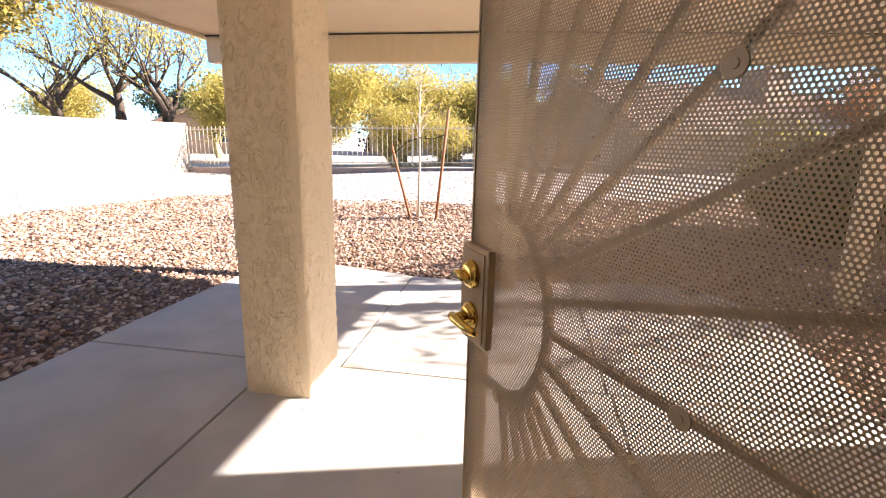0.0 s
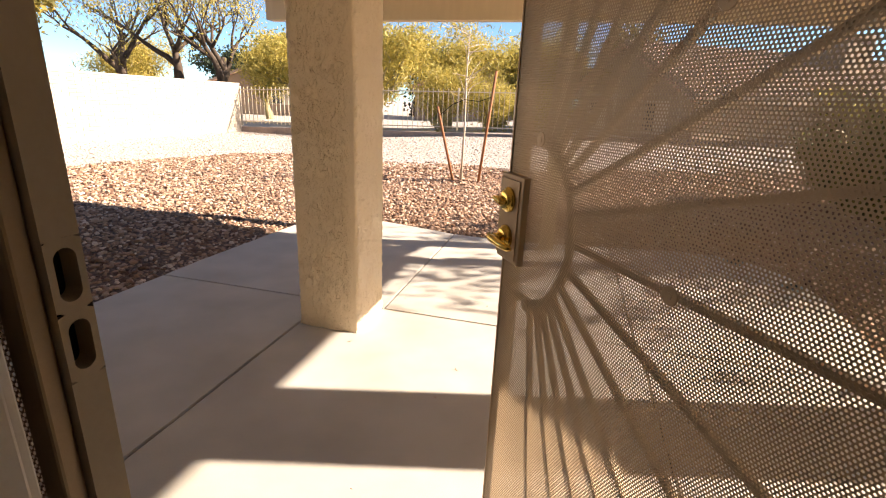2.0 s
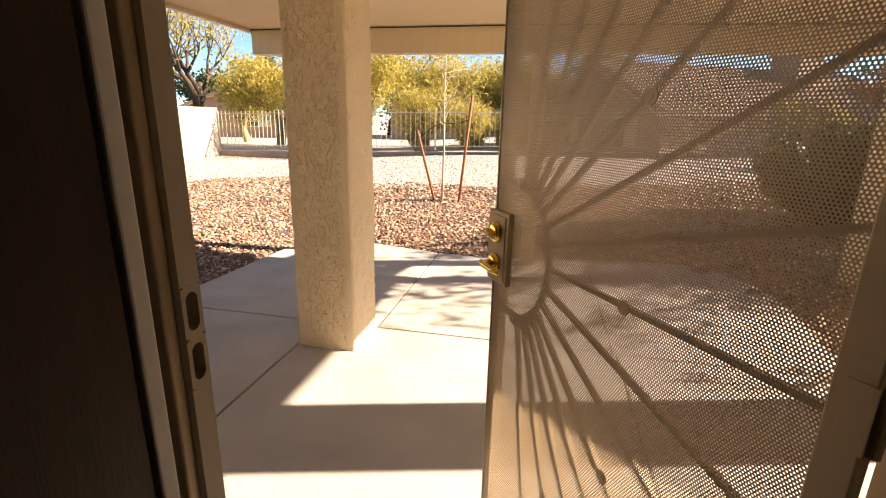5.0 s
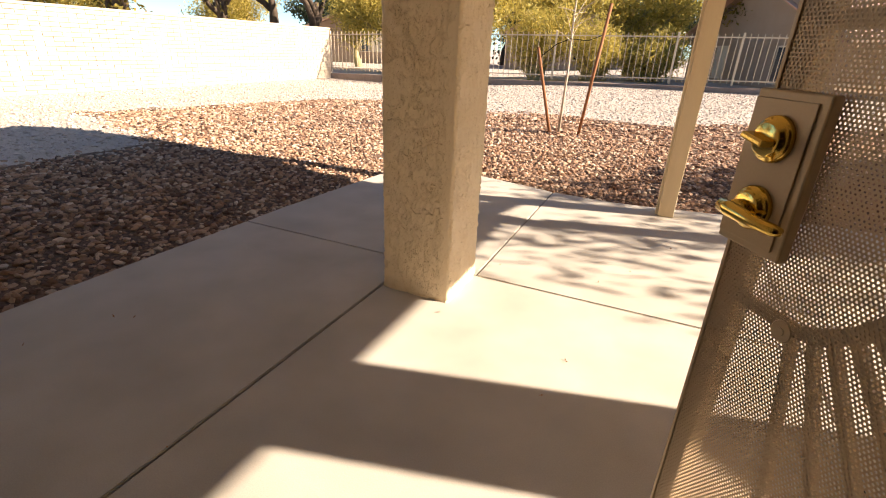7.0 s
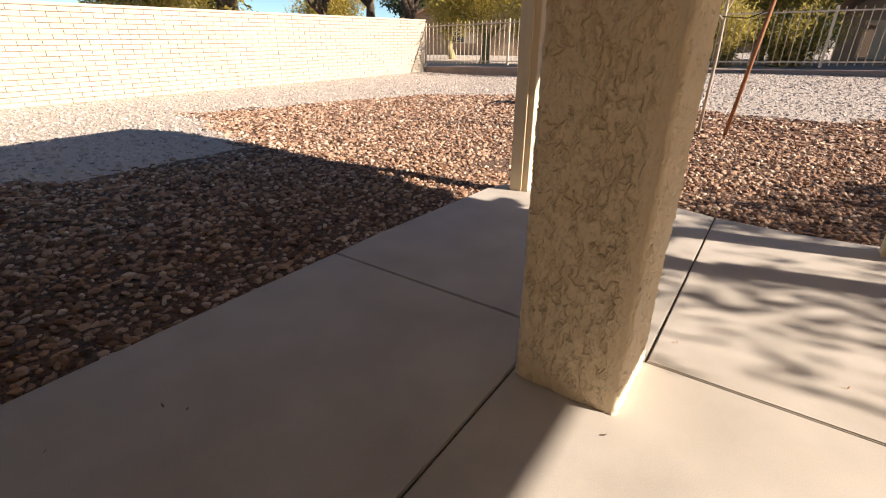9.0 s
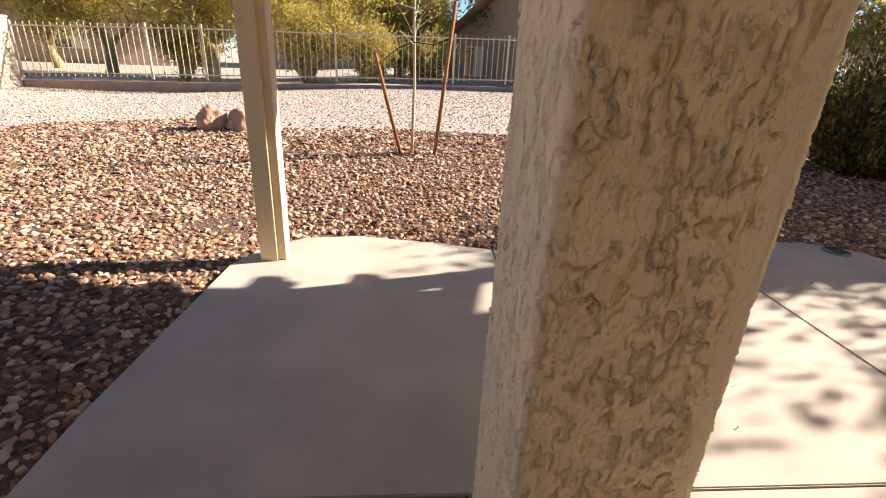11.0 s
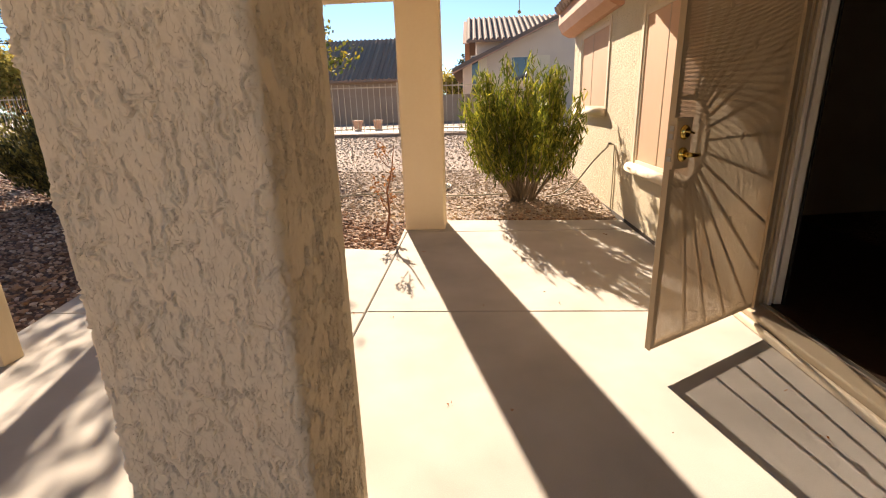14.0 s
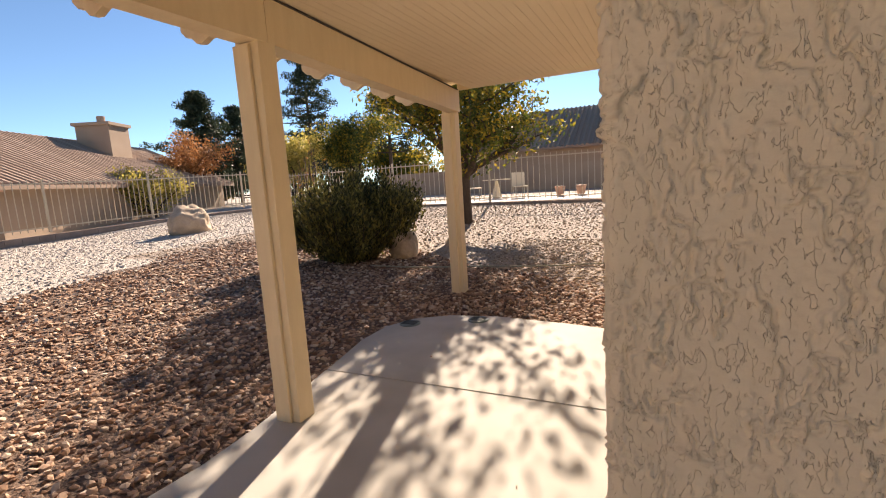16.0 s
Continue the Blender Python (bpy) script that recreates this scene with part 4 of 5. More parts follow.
def grow(rng, base, height, spread, levels, r0, limbs=4, lean=0.5, up=0.55, first=0.3):
    """Branch skeleton: returns a bmesh of limbs and the list of twig tips with directions."""
    bm = bmesh.new()
    tips = []

    def limb(p, d, length, r, lev):
        n = 5 if lev == 0 else 4
        pts, rad = [p.copy()], [r]
        for k in range(n):
            d = (d + Vector((rng.uniform(-1, 1), rng.uniform(-1, 1), rng.uniform(-0.5, 0.9) * up)) * 0.28).normalized()
            p = p + d * length / n
            pts.append(p.copy())
            rad.append(r * (1 - 0.62 * (k + 1) / n))
            if lev >= levels - 2:
                tips.append((p.copy(), d.copy()))
        tube([tuple(c) for c in pts], rad, 7 if lev < 2 else 5, bm)
        if lev < levels:
            for k in range(limbs if lev == 0 else 3):
                i = rng.randint(2, n) if lev else rng.randint(3, n)
                a = rng.uniform(0, math.tau)
                nd = (d * 0.6 + Vector((math.cos(a), math.sin(a), up * rng.uniform(0.2, 1.1))) * spread).normalized()
                limb(pts[i], nd, length * rng.uniform(0.62, 0.85), rad[i] * 0.8, lev + 1)
    limb(Vector(base), Vector((rng.uniform(-0.15, 0.15) * lean, rng.uniform(-0.15, 0.15) * lean, 1)).normalized(), height * first, r0, 0)
    return bm, tips


def leaves(name, rs, centres, radii, count, lw, ll, material, parent, droop=0.0, label="", flat=0.0, dirs=None):
    """Many small pointed leaves about the given centres."""
    c = np.asarray(centres, float)
    k = rs.integers(0, len(c), count)
    off = rs.normal(size=(count, 3))
    off /= np.linalg.norm(off, axis=1)[:, None]
    off *= (rs.random(count) ** 0.5)[:, None] * np.asarray(radii)
    p = c[k] + off
    d = rs.normal(size=(count, 3))
    if dirs is not None:
        d = d * 0.55 + np.asarray(dirs)[k] * 1.2
    d[:, 2] -= droop
    d /= np.linalg.norm(d, axis=1)[:, None]
    s = np.cross(d, rs.normal(size=(count, 3)))
    s /= np.linalg.norm(s, axis=1)[:, None] + 1e-9
    sc = rs.uniform(0.6, 1.25, count)[:, None]
    a = p - d * ll * sc * 0.5
    b = p + s * lw * sc * 0.5
    e = p + d * ll * sc * 0.5
    f = p - s * lw * sc * 0.5
    v = np.stack([a, b, e, f], 1).reshape(-1, 3)
    return big_mesh(name, v, np.arange(count * 4), 4, material, parent, label)


def tree(name, x, y, height, seed, leafm, count, lw, ll, crown_r, label, category="tree", spread=0.9, levels=3, r0=0.14, limbs=5, bark=None, droop=0.0, up=0.55, first=0.32, z=None, wide=1.0, bow=0.0):
    z = float(rise(x, y)) if z is None else z
    th = thing(name, pose(x, y, z), label, category)
    bm, tips = grow(random.Random(seed), (0, 0, -0.1), height, spread, levels, r0, limbs, up=up, first=first)
    top = max(t[0].z for t in tips)
    kz = height / max(top, 0.1)
    for v in bm.verts:
        v.co = Vector((v.co.x * kz * wide, v.co.y * kz * wide - bow * (v.co.z * kz) ** 2, v.co.z * kz))
    tips = [(Vector((t[0].x * kz * wide, t[0].y * kz * wide - bow * (t[0].z * kz) ** 2, t[0].z * kz)), t[1]) for t in tips]
    part("trunk", bm, bark or M_BARK, th, smooth=True)
    if count:
        rs = np.random.default_rng(seed)
        cr_ = leaves("crown", rs, [tuple(t[0]) for t in tips], (crown_r, crown_r, crown_r * 0.8), count, lw, ll, leafm, th, droop)
        tagged(cr_, kind="stuff")
    return th


def conifer(x, y, height, width, seed, label, z=0.3, bare=0.25, dens=4.2):
    """An open pine: uneven whorls of upswept boughs, each with its own tufts of needles."""
    th = thing("pine_tree", pose(x, y, z), label, "tree")
    rng = random.Random(seed)
    bm = tube([(0, 0, -0.2), (0.12, 0, height * 0.5), (0, 0.1, height)], [height * 0.020, height * 0.013, 0.02], 8)
    cs = []
    n = int(height * dens)
    for k in range(n):
        t = bare + (1 - bare) * (k + rng.random()) / n
        a = k * 2.4 + rng.uniform(-0.8, 0.8)
        ln = width * min(1.0, (1 - t + 0.03) * 1.7) ** 0.8 * rng.uniform(0.35, 1.15)
        lift = rng.uniform(-0.1, 0.45) * ln
        e = (math.cos(a) * ln, math.sin(a) * ln, height * t + lift)
        tube([(0, 0, height * t), (e[0] * 0.5, e[1] * 0.5, height * t + lift * 0.25), e], [0.06, 0.035, 0.01], 4, bm)
        for f in (0.45, 0.6, 0.72, 0.84, 0.94, 1.0):
            if rng.random() < 0.85:
                s_ = 0.28 * ln
                cs.append((e[0] * f + rng.uniform(-s_, s_), e[1] * f + rng.uniform(-s_, s_), height * t + lift * f * f + rng.uniform(0.0, 0.18)))
    part("trunk", bm, M_BARK, th)
    tagged(leaves("crown", np.random.default_rng(seed), cs, (0.48, 0.48, 0.30), int(3300 * dens), 0.065, 0.27, L_DARK, th), kind="stuff")


M_CANE = surf("pale_cane_bark", (0.20, 0.15, 0.10), (0.36, 0.28, 0.19), 8, 90, 0.85, 0.4, 0.002)
M_REDBARK = surf("reddish_bark", (0.22, 0.10, 0.06), (0.38, 0.20, 0.12), 8, 90, 0.85, 0.4, 0.002)

# beyond the block wall and the north fence
tree("olive_tree", -15.4, 12.8, 7.2, 3, L_OLIVE, 28000, 0.11, 0.20, 1.0, "broad olive-gold tree behind the block wall", spread=1.2, r0=0.28, levels=3, z=0.0, first=0.26)
tree("olive_tree", -17.5, 5.0, 7.0, 8, L_OLIVE, 14000, 0.13, 0.22, 1.0, "broad olive-gold tree behind the block wall", spread=1.2, r0=0.26, levels=3, z=0.0, first=0.26)
for i, (x, y, h, sd) in enumerate(((-20.5, 24.0, 9.0, 11), (-17.8, 24.5, 9.0, 15), (-23.5, 23.5, 8.5, 19))):
    tree("mesquite_tree", x, y, h, sd, L_YELLOW, 2600, 0.07, 0.20, 0.8, "nearly bare dark mesquite with sparse yellow leaves", spread=0.7, levels=4, r0=0.32, limbs=4, up=0.9, first=0.3, z=0.0)
for i, (x, y, h, sd) in enumerate(((-13.0, 25.0, 4.6, 23), (-8.5, 24.5, 5.6, 24), (-4.6, 25.0, 5.6, 25), (-0.6, 25.5, 4.6, 26), (-26, 27, 5.0, 28), (-29.5, 20, 5.0, 29), (-24, 14, 5.0, 27), (-17.0, 28.0, 4.6, 30))):
    tree("palo_verde", x, y, h, sd, L_YELLOW, 12000, 0.055, 0.26, 0.95, "feathery yellow-green palo verde behind the fence", spread=1.1, levels=3, r0=0.12, limbs=7, up=0.7, first=0.2, z=0.0, wide=1.0, bark=M_STRAW)
for i, (x, y, h, sd) in enumerate(((-8.4, 20.6, 3.0, 132), (-4.0, 20.9, 3.1, 134), (-1.8, 21.4, 2.7, 135), (0.3, 22.0, 2.3, 136))):
    tree("desert_broom", x, y, h, sd, L_YELLOW, 9000, 0.035, 0.20, 0.6, "feathery pale yellow-green brush growing behind the fence", "shrub", spread=0.9, levels=3, r0=0.07, limbs=9, up=0.9, first=0.10, z=-0.1, wide=1.0, bark=M_STRAW)
# one more palo verde, added so its shadow falls on the block wall's end
tree("palo_verde", -6.6, 19.4, 4.6, 139, L_YELLOW, 9000, 0.055, 0.22, 0.7, "feathery yellow-green palo verde behind the fence", spread=1.0, levels=3, r0=0.10, limbs=6, up=0.7, first=0.25, z=0.0, bark=M_STRAW)
tree("dark_tree", 3.5, 26.0, 4.8, 33, L_OLIVE, 16000, 0.09, 0.18, 0.8, "olive-green tree behind the fence", r0=0.16, first=0.3, z=0.2)
tree("orange_tree", 17.5, 27.5, 4.6, 41, L_RUST, 9000, 0.08, 0.14, 0.7, "rust-orange autumn tree behind the fence", r0=0.12, first=0.25, z=0.3)
tree("yellow_shrub", 12.0, 22.6, 2.4, 43, L_YELLOW, 8000, 0.06, 0.12, 0.45, "yellow-leaved shrub behind the fence", "shrub", r0=0.05, first=0.2, z=0.2)
conifer(22.5, 33.0, 8.0, 2.7, 51, "dark green conifer far behind the fence", bare=0.08, dens=7.0)
conifer(26.5, 34.0, 7.6, 2.8, 52, "dark green conifer far behind the fence", bare=0.08, dens=7.0)
conifer(27.0, 27.0, 10.5, 3.6, 53, "tall open-branched dark green pine tree", bare=0.35)
conifer(33.0, 24.0, 10.0, 3.6, 54, "tall open-branched dark green pine tree", bare=0.35)
tree("green_tree", 24.0, 21.5, 5.2, 61, L_TREE, 16000, 0.1, 0.18, 0.9, "yellow-green tree behind the pool fence", r0=0.16, z=0.3)
tree("green_tree", 21.0, 24.0, 4.4, 62, L_YELLOW, 12000, 0.1, 0.18, 0.8, "pale yellow-green tree behind the pool fence", r0=0.16, z=0.3)
tree("green_tree", 30.0, 16.0, 6.0, 63, L_TREE, 16000, 0.1, 0.18, 0.9, "yellow-green tree behind the pool fence", r0=0.16, z=0.3)

rng = random.Random(77)
for k in range(26):
    a = radians(-12 + 5.6 * k + rng.uniform(-2, 2))
    r = rng.uniform(44, 62)
    tree("far_tree", r * math.cos(a), 4 + r * math.sin(a), rng.uniform(4.5, 7.5), 100 + k, (L_TREE, L_DARK, L_YELLOW, L_OLIVE)[k % 4], 3500, 0.26, 0.40, 1.3, "distant rounded garden tree above the fences", spread=1.2, levels=2, r0=0.2, limbs=7, first=0.3, z=0.0, wide=1.0)

# the shade tree of the yard
tree("shade_tree", 10.1, 8.05, 4.2, 73, L_TREE, 14000, 0.06, 0.12, 0.45, "leafy green and yellow shade tree in the gravel", spread=1.25, levels=3, r0=0.16, limbs=7, first=0.36, up=0.5, bow=0.02, wide=0.9)


def bush(name, x, y, w, h, stems, seed, leafm, count, lw, ll, label, category="shrub", lean=0.45, z=None, spread=0.16, low=0.45, root=0.05, bark=None):
    z = float(rise(x, y)) if z is None else z
    th = thing(name, pose(x, y, z), label, category)
    rng = random.Random(seed)
    cs, ds = [], []
    for k in range(stems):
        a = rng.uniform(0, math.tau)
        r = w / 2 * math.sqrt(rng.random())
        top = Vector((math.cos(a) * r, math.sin(a) * r, h * (1 - 0.30 * (2 * r / w) ** 2) * rng.uniform(0.70, 1.04)))
        b0 = Vector((math.cos(a) * root + rng.uniform(-0.04, 0.04), math.sin(a) * root + rng.uniform(-0.04, 0.04), -0.03))
        mid = b0.lerp(top, 0.5) + Vector((math.cos(a), math.sin(a), 0)) * r * 0.25
        bm = tube([tuple(b0), tuple(b0.lerp(mid, 0.5) + Vector((0, 0, 0.04))), tuple(mid), tuple(top)], [0.017, 0.014, 0.010, 0.004], 6)
        part("stem", bm, bark or M_BARK, th, smooth=True)
        for f in np.linspace(low, 1.0, 9):
            p = b0.lerp(mid, f / 0.5) if f < 0.5 else mid.lerp(top, (f - 0.5) / 0.5)
            cs.append(tuple(p))
            ds.append(tuple((top - mid).normalized()))
    tagged(leaves("foliage", np.random.default_rng(seed), cs, (spread, spread, spread), count, lw, ll, leafm, th, 0.0, dirs=ds), kind="stuff")
    return th


bush("oleander_bush", 5.9, 2.15, 1.75, 1.90, 54, 85, L_BUSH, 14000, 0.021, 0.13, "green oleander bush with lance-shaped leaves in gravel", lean=0.4, spread=0.13, low=0.40, root=0.12, bark=M_CANE)
bush("sage_shrub", 6.05, 8.5, 2.5, 1.5, 80, 82, L_SHRUB, 44000, 0.030, 0.085, "dense dark sage shrub in the gravel", spread=0.2, low=0.1)
yth = thing("slender_shrub", pose(4.35, 3.85, float(rise(4.35, 3.85))), "slender bent reddish shrub with a few orange leaves", "shrub")
yr = random.Random(83)
ytips = []
part("stem", tube([(0, 0, -0.03), (0.03, -0.05, 0.25), (0.01, -0.04, 0.5), (0.06, -0.10, 0.75), (0.03, -0.14, 1.0)], [0.016, 0.014, 0.011, 0.008, 0.004], 7), M_REDBARK, yth, smooth=True)
for k in range(11):
    zz = yr.uniform(0.22, 0.95)
    ya = yr.uniform(0, math.tau)
    yl = yr.uniform(0.07, 0.17)
    y0 = Vector((0.03, -0.04 - 0.10 * max(0, zz - 0.5), zz))
    y2 = y0 + Vector((math.cos(ya) * yl, math.sin(ya) * yl, yl * 1.3))
    part("twig", tube([tuple(y0), tuple(y0.lerp(y2, 0.5) + Vector((0, 0, -0.015))), tuple(y2)], [0.006, 0.004, 0.002], 5), M_REDBARK, yth, smooth=True)
    ytips += [tuple(y0.lerp(y2, f)) for f in (0.5, 0.75, 1.0)]
tagged(leaves("foliage", np.random.default_rng(83), ytips, (0.045, 0.045, 0.045), 190, 0.022, 0.045, L_RUST, yth), kind="stuff")
bush("bare_shrub", 7.6, 10.6, 1.0, 2.2, 34, 84, L_RUST, 300, 0.02, 0.05, "leafless grey twiggy shrub by the fence", spread=0.1)

# staked sapling
sp = thing("sapling", pose(-0.18, 8.8, float(rise(-0.18, 8.8))), "thin pale sapling with bare twigs", "tree")
rng = random.Random(5)
part("trunk", tube([(0, 0, -0.05), (0.02, 0, 0.9), (0.0, 0.02, 1.7), (0.03, 0, 2.5)], [0.022, 0.018, 0.014, 0.005], 8), M_PALEBARK, sp, smooth=True)
bm = bmesh.new()
tw = []
for k in range(26):
    z = 1.35 + 1.1 * rng.random()
    a = rng.uniform(0, math.tau)
    r = rng.uniform(0.25, 0.6)
    e = (math.cos(a) * r, math.sin(a) * r, z + r * rng.uniform(0.1, 0.9))
    tube([(0, 0, z), (e[0] * 0.5, e[1] * 0.5, z + (e[2] - z) * 0.6), e], [0.006, 0.004, 0.002], 5, bm)
    tw += [e, (e[0] * 0.6, e[1] * 0.6, z + (e[2] - z) * 0.7)]
part("twigs", bm, M_PALEBARK, sp)
tagged(leaves("foliage", np.random.default_rng(5), tw, (0.07, 0.07, 0.07), 260, 0.02, 0.05, L_YELLOW, sp), kind="stuff")
for x, lean_x, top in ((0.30, 0.20, 1.85), (-0.12, -0.36, 1.25)):
    st = thing("tree_stake", pose(-0.18 + x, 8.82, float(rise(0, 8.8))), "rust-brown wooden stake tied to the sapling", "stake", "sapling stakes")
    part("stake", tube([(0, 0, -0.1), (lean_x, 0, top)], [0.024, 0.024], 8), M_STAKE, st, smooth=True)
tie = thing("tree_tie", pose(-0.18, 8.8, float(rise(0, 8.8))), "black rubber tie between sapling and stakes", "tie")
part("band", tube([(-0.42, 0.02, 1.12), (-0.2, 0.0, 1.30), (0.0, 0.0, 1.38), (0.25, 0.02, 1.36), (0.47, 0.02, 1.45)], 0.006, 6), M_BLACK, tie)


def boulder(x, y, w, d, h, seed, material, label):
    bm = bmesh.new()
    bmesh.ops.create_icosphere(bm, subdivisions=4, radius=1.0)
    for v in bm.verts:
        c = v.co.copy()
        k = 1 + 0.30 * noise.noise(c * 1.1 + Vector((seed, 0, 0))) + 0.13 * noise.noise(c * 2.9 + Vector((0, seed, 0))) + 0.05 * noise.noise(c * 8)
        v.co = Vector((c.x * w / 2, c.y * d / 2, c.z * h * 0.62 + h * 0.36)) * k
    ob = part("boulder", bm, material, smooth=True)
    ob.location = (x, y, float(rise(x, y)) - 0.03)
    return tagged(ob, label, "boulder", "yard boulders")


boulder(-3.30, 10.25, 0.45, 0.4, 0.40, 1.0, M_BOULDER, "rounded pink-brown boulder in pale gravel")
boulder(-2.85, 10.30, 0.55, 0.45, 0.38, 2.3, M_BOULDER, "rounded pink-brown boulder in pale gravel")
boulder(8.3, 15.7, 1.25, 0.9, 0.80, 3.7, M_BOULDERB, "large buff boulder in grey gravel")
boulder(6.55, 7.75, 0.6, 0.5, 0.50, 4.1, M_BOULDERB, "buff boulder beside the sage shrub")

# drain covers on the slab
for x, y in ((3.38, 5.88), (3.66, 5.25)):
    dc = thing("drain_cover", pose(x, y, 0.0), "round weathered green drain cover set in concrete", "drain cover", "drain covers")
    part("cover", lathe([(0.105, 0.0), (0.105, 0.008), (0.095, 0.012), (0.001, 0.014)], 28, None, pose(0, 0, 0.001, 90)), surf("verdigris_lid", (0.10, 0.13, 0.12), (0.22, 0.27, 0.25), 8, 60, 0.6, 0.3), dc)
    # the lid is closed: black bars on it paint the shade of its slots
    for k in range(-3, 4):
        part("slot", box(-0.06, 0.06, k * 0.022 - 0.005, k * 0.022 + 0.005, 0.0135, 0.0165), M_BLACK, dc, "black bar painted as the shade in a slot")

# garden hose: hung from the wall tap, through the bush and coiled in the gravel
hz = float(rise(6.5, 3.4))
hs = thing("garden_hose", pose(0, 0, 0), "faded garden hose from the wall tap lying in gravel", "hose")
pts = [(5.35, WY + 0.06, 0.82)]
for k in range(1, 13):
    t = k / 12
    pts.append((5.35 + 0.75 * t, WY + 0.06 + 0.75 * t, 0.82 - 0.80 * math.sin(t * math.pi / 2) + 0.03 * math.sin(t * 9)))
part("hose", tube(pts, 0.011, 8), M_HOSE, hs, smooth=True)
pts = [(6.1 + 0.05 * math.sin(k * 0.7) - 0.0 * k, 1.9 + 0.16 * k, float(rise(6.1, 1.9 + 0.16 * k)) + 0.03) for k in range(10)]
part("hose", tube(pts, 0.011, 8), M_HOSE, hs, smooth=True)
pts = []
for k in range(70):
    a = k * 0.42
    r = 0.36 - 0.002 * k + 0.03 * math.sin(k * 1.7)
    pts.append((6.7 + r * 1.2 * math.cos(a), 3.55 + r * math.sin(a), hz + 0.025 + 0.0009 * k))
part("coil", tube(pts, 0.011, 7), M_HOSE, hs, smooth=True)
pts = [(6.4 - 0.06 * k + 0.04 * math.sin(k), 3.7 + 0.32 * k, float(rise(6.4 - 0.06 * k, 3.7 + 0.32 * k)) + 0.03) for k in range(14)]
part("hose", tube(pts, 0.011, 7), M_HOSE, hs, smooth=True)
tp = thing("wall_tap", pose(5.35, WY, 0.84), "small dark hose tap on the stucco wall", "tap")
part("spout", tube([(0, -0.01, 0), (0, 0.06, 0), (0, 0.075, -0.03)], [0.012, 0.012, 0.010], 8), M_STEEL, tp)
part("tap_wheel", lathe([(0.022, 0.0), (0.024, 0.005), (0.022, 0.01)], 12, None, pose(0, 0.045, 0.012, 90)), M_BLACK, tp)
part("drop_pipe", tube([(-0.09, 0.012, 0.0), (-0.12, 0.012, -0.4), (-0.11, 0.012, -0.86)], 0.007, 6), M_HOSE, tp, "thin pipe down the wall")


# ---------------------------------------------------------------- neighbouring houses


def tile_rows(p0, p1, up_v, n, r, material, parent, name="tiling"):
    """Barrel-tile ridges running up a slope between two eave points."""
    bm = bmesh.new()
    p0, p1, up_v = Vector(p0), Vector(p1), Vector(up_v)
    for k in range(n):
        p = p0.lerp(p1, (k + 0.5) / n)
        tube([tuple(p), tuple(p + up_v * 0.5), tuple(p + up_v)], r, 6, bm)
    return tagged(part(name, bm, material, parent), kind="stuff")


def gable_house(x, y, rz, w, d, h, ridge, wallm, roofm, label, wins=(), chimney=None, over=0.5, z=0.0):
    """Gabled house: the gable faces local -y, w wide (x), d deep (y); eaves at h, ridge at ridge."""
    th = thing("neighbour_house", pose(x, y, z, 0, 0, rz), label, "house", "neighbouring houses")
    bm = bmesh.new()
    hw = w / 2
    prof = [(-hw, -0.5), (hw, -0.5), (hw, h), (0, ridge), (-hw, h)]
    a = [bm.verts.new((px, 0, pz)) for px, pz in prof]
    b = [bm.verts.new((px, d, pz)) for px, pz in prof]
    bm.faces.new(a), bm.faces.new(b[::-1])
    for i in range(5):
        j = (i + 1) % 5
        bm.faces.new((a[i], b[i], b[j], a[j]))
    part("wall", bm, wallm, th)
    for s in (-1, 1):
        e = Vector((s * (hw + over), 0, h - over * (ridge - h) / hw))
        r = Vector((0, 0, ridge))
        rf = bmesh.new()
        vs = [rf.verts.new(c) for c in ((e.x, -over, e.z + 0.04), (0, -over, ridge + 0.04), (0, d + over, ridge + 0.04), (e.x, d + over, e.z + 0.04),
                                        (e.x, -over, e.z + 0.16), (0, -over, ridge + 0.16), (0, d + over, ridge + 0.16), (e.x, d + over, e.z + 0.16))]
        for f in ((0, 1, 2, 3), (7, 6, 5, 4), (0, 4, 5, 1), (1, 5, 6, 2), (2, 6, 7, 3), (3, 7, 4, 0)):
            rf.faces.new([vs[i] for i in f])
        part("roof", rf, roofm, th)
        up_v = Vector((-e.x, 0, ridge - e.z))
        tile_rows((e.x, -over, e.z + 0.17), (e.x, d + over, e.z + 0.17), up_v, int((d + 2 * over) / 0.28), 0.075, roofm, th)
        part("rake_board", bar((e.x, -over - 0.03, e.z), (0, -over - 0.03, ridge), 0.05, 0.30, up=(0, 1, 0)), M_FASCIA, th, "rosy rake fascia")
    for wx, wz, ww, wh in wins:
        wo = part("window", box(wx - ww / 2, wx + ww / 2, -0.04, -0.005, wz, wz + wh), M_SILL, th, "pale framed window")
        part("pane", box(wx - ww / 2 + 0.06, wx - 0.03, -0.05, -0.041, wz + 0.06, wz + wh - 0.06), M_GLASS, wo)
        part("pane", box(wx + 0.03, wx + ww / 2 - 0.06, -0.05, -0.041, wz + 0.06, wz + wh - 0.06), M_SILL, wo)
    if chimney:
        cx_, cy_, cw, ch = chimney
        c = part("chimney", box(cx_ - cw / 2, cx_ + cw / 2, cy_ - cw / 2, cy_ + cw / 2, h, ch), wallm, th, "stucco chimney")
        part("chimney_cap", box(cx_ - cw / 2 - 0.1, cx_ + cw / 2 + 0.1, cy_ - cw / 2 - 0.1, cy_ + cw / 2 + 0.1, ch + 0.001, ch + 0.14), wallm, c)
        part("flue", tube([(cx_, cy_, ch + 0.14), (cx_, cy_, ch + 0.5)], 0.18, 10), M_TILE, c)
    return th


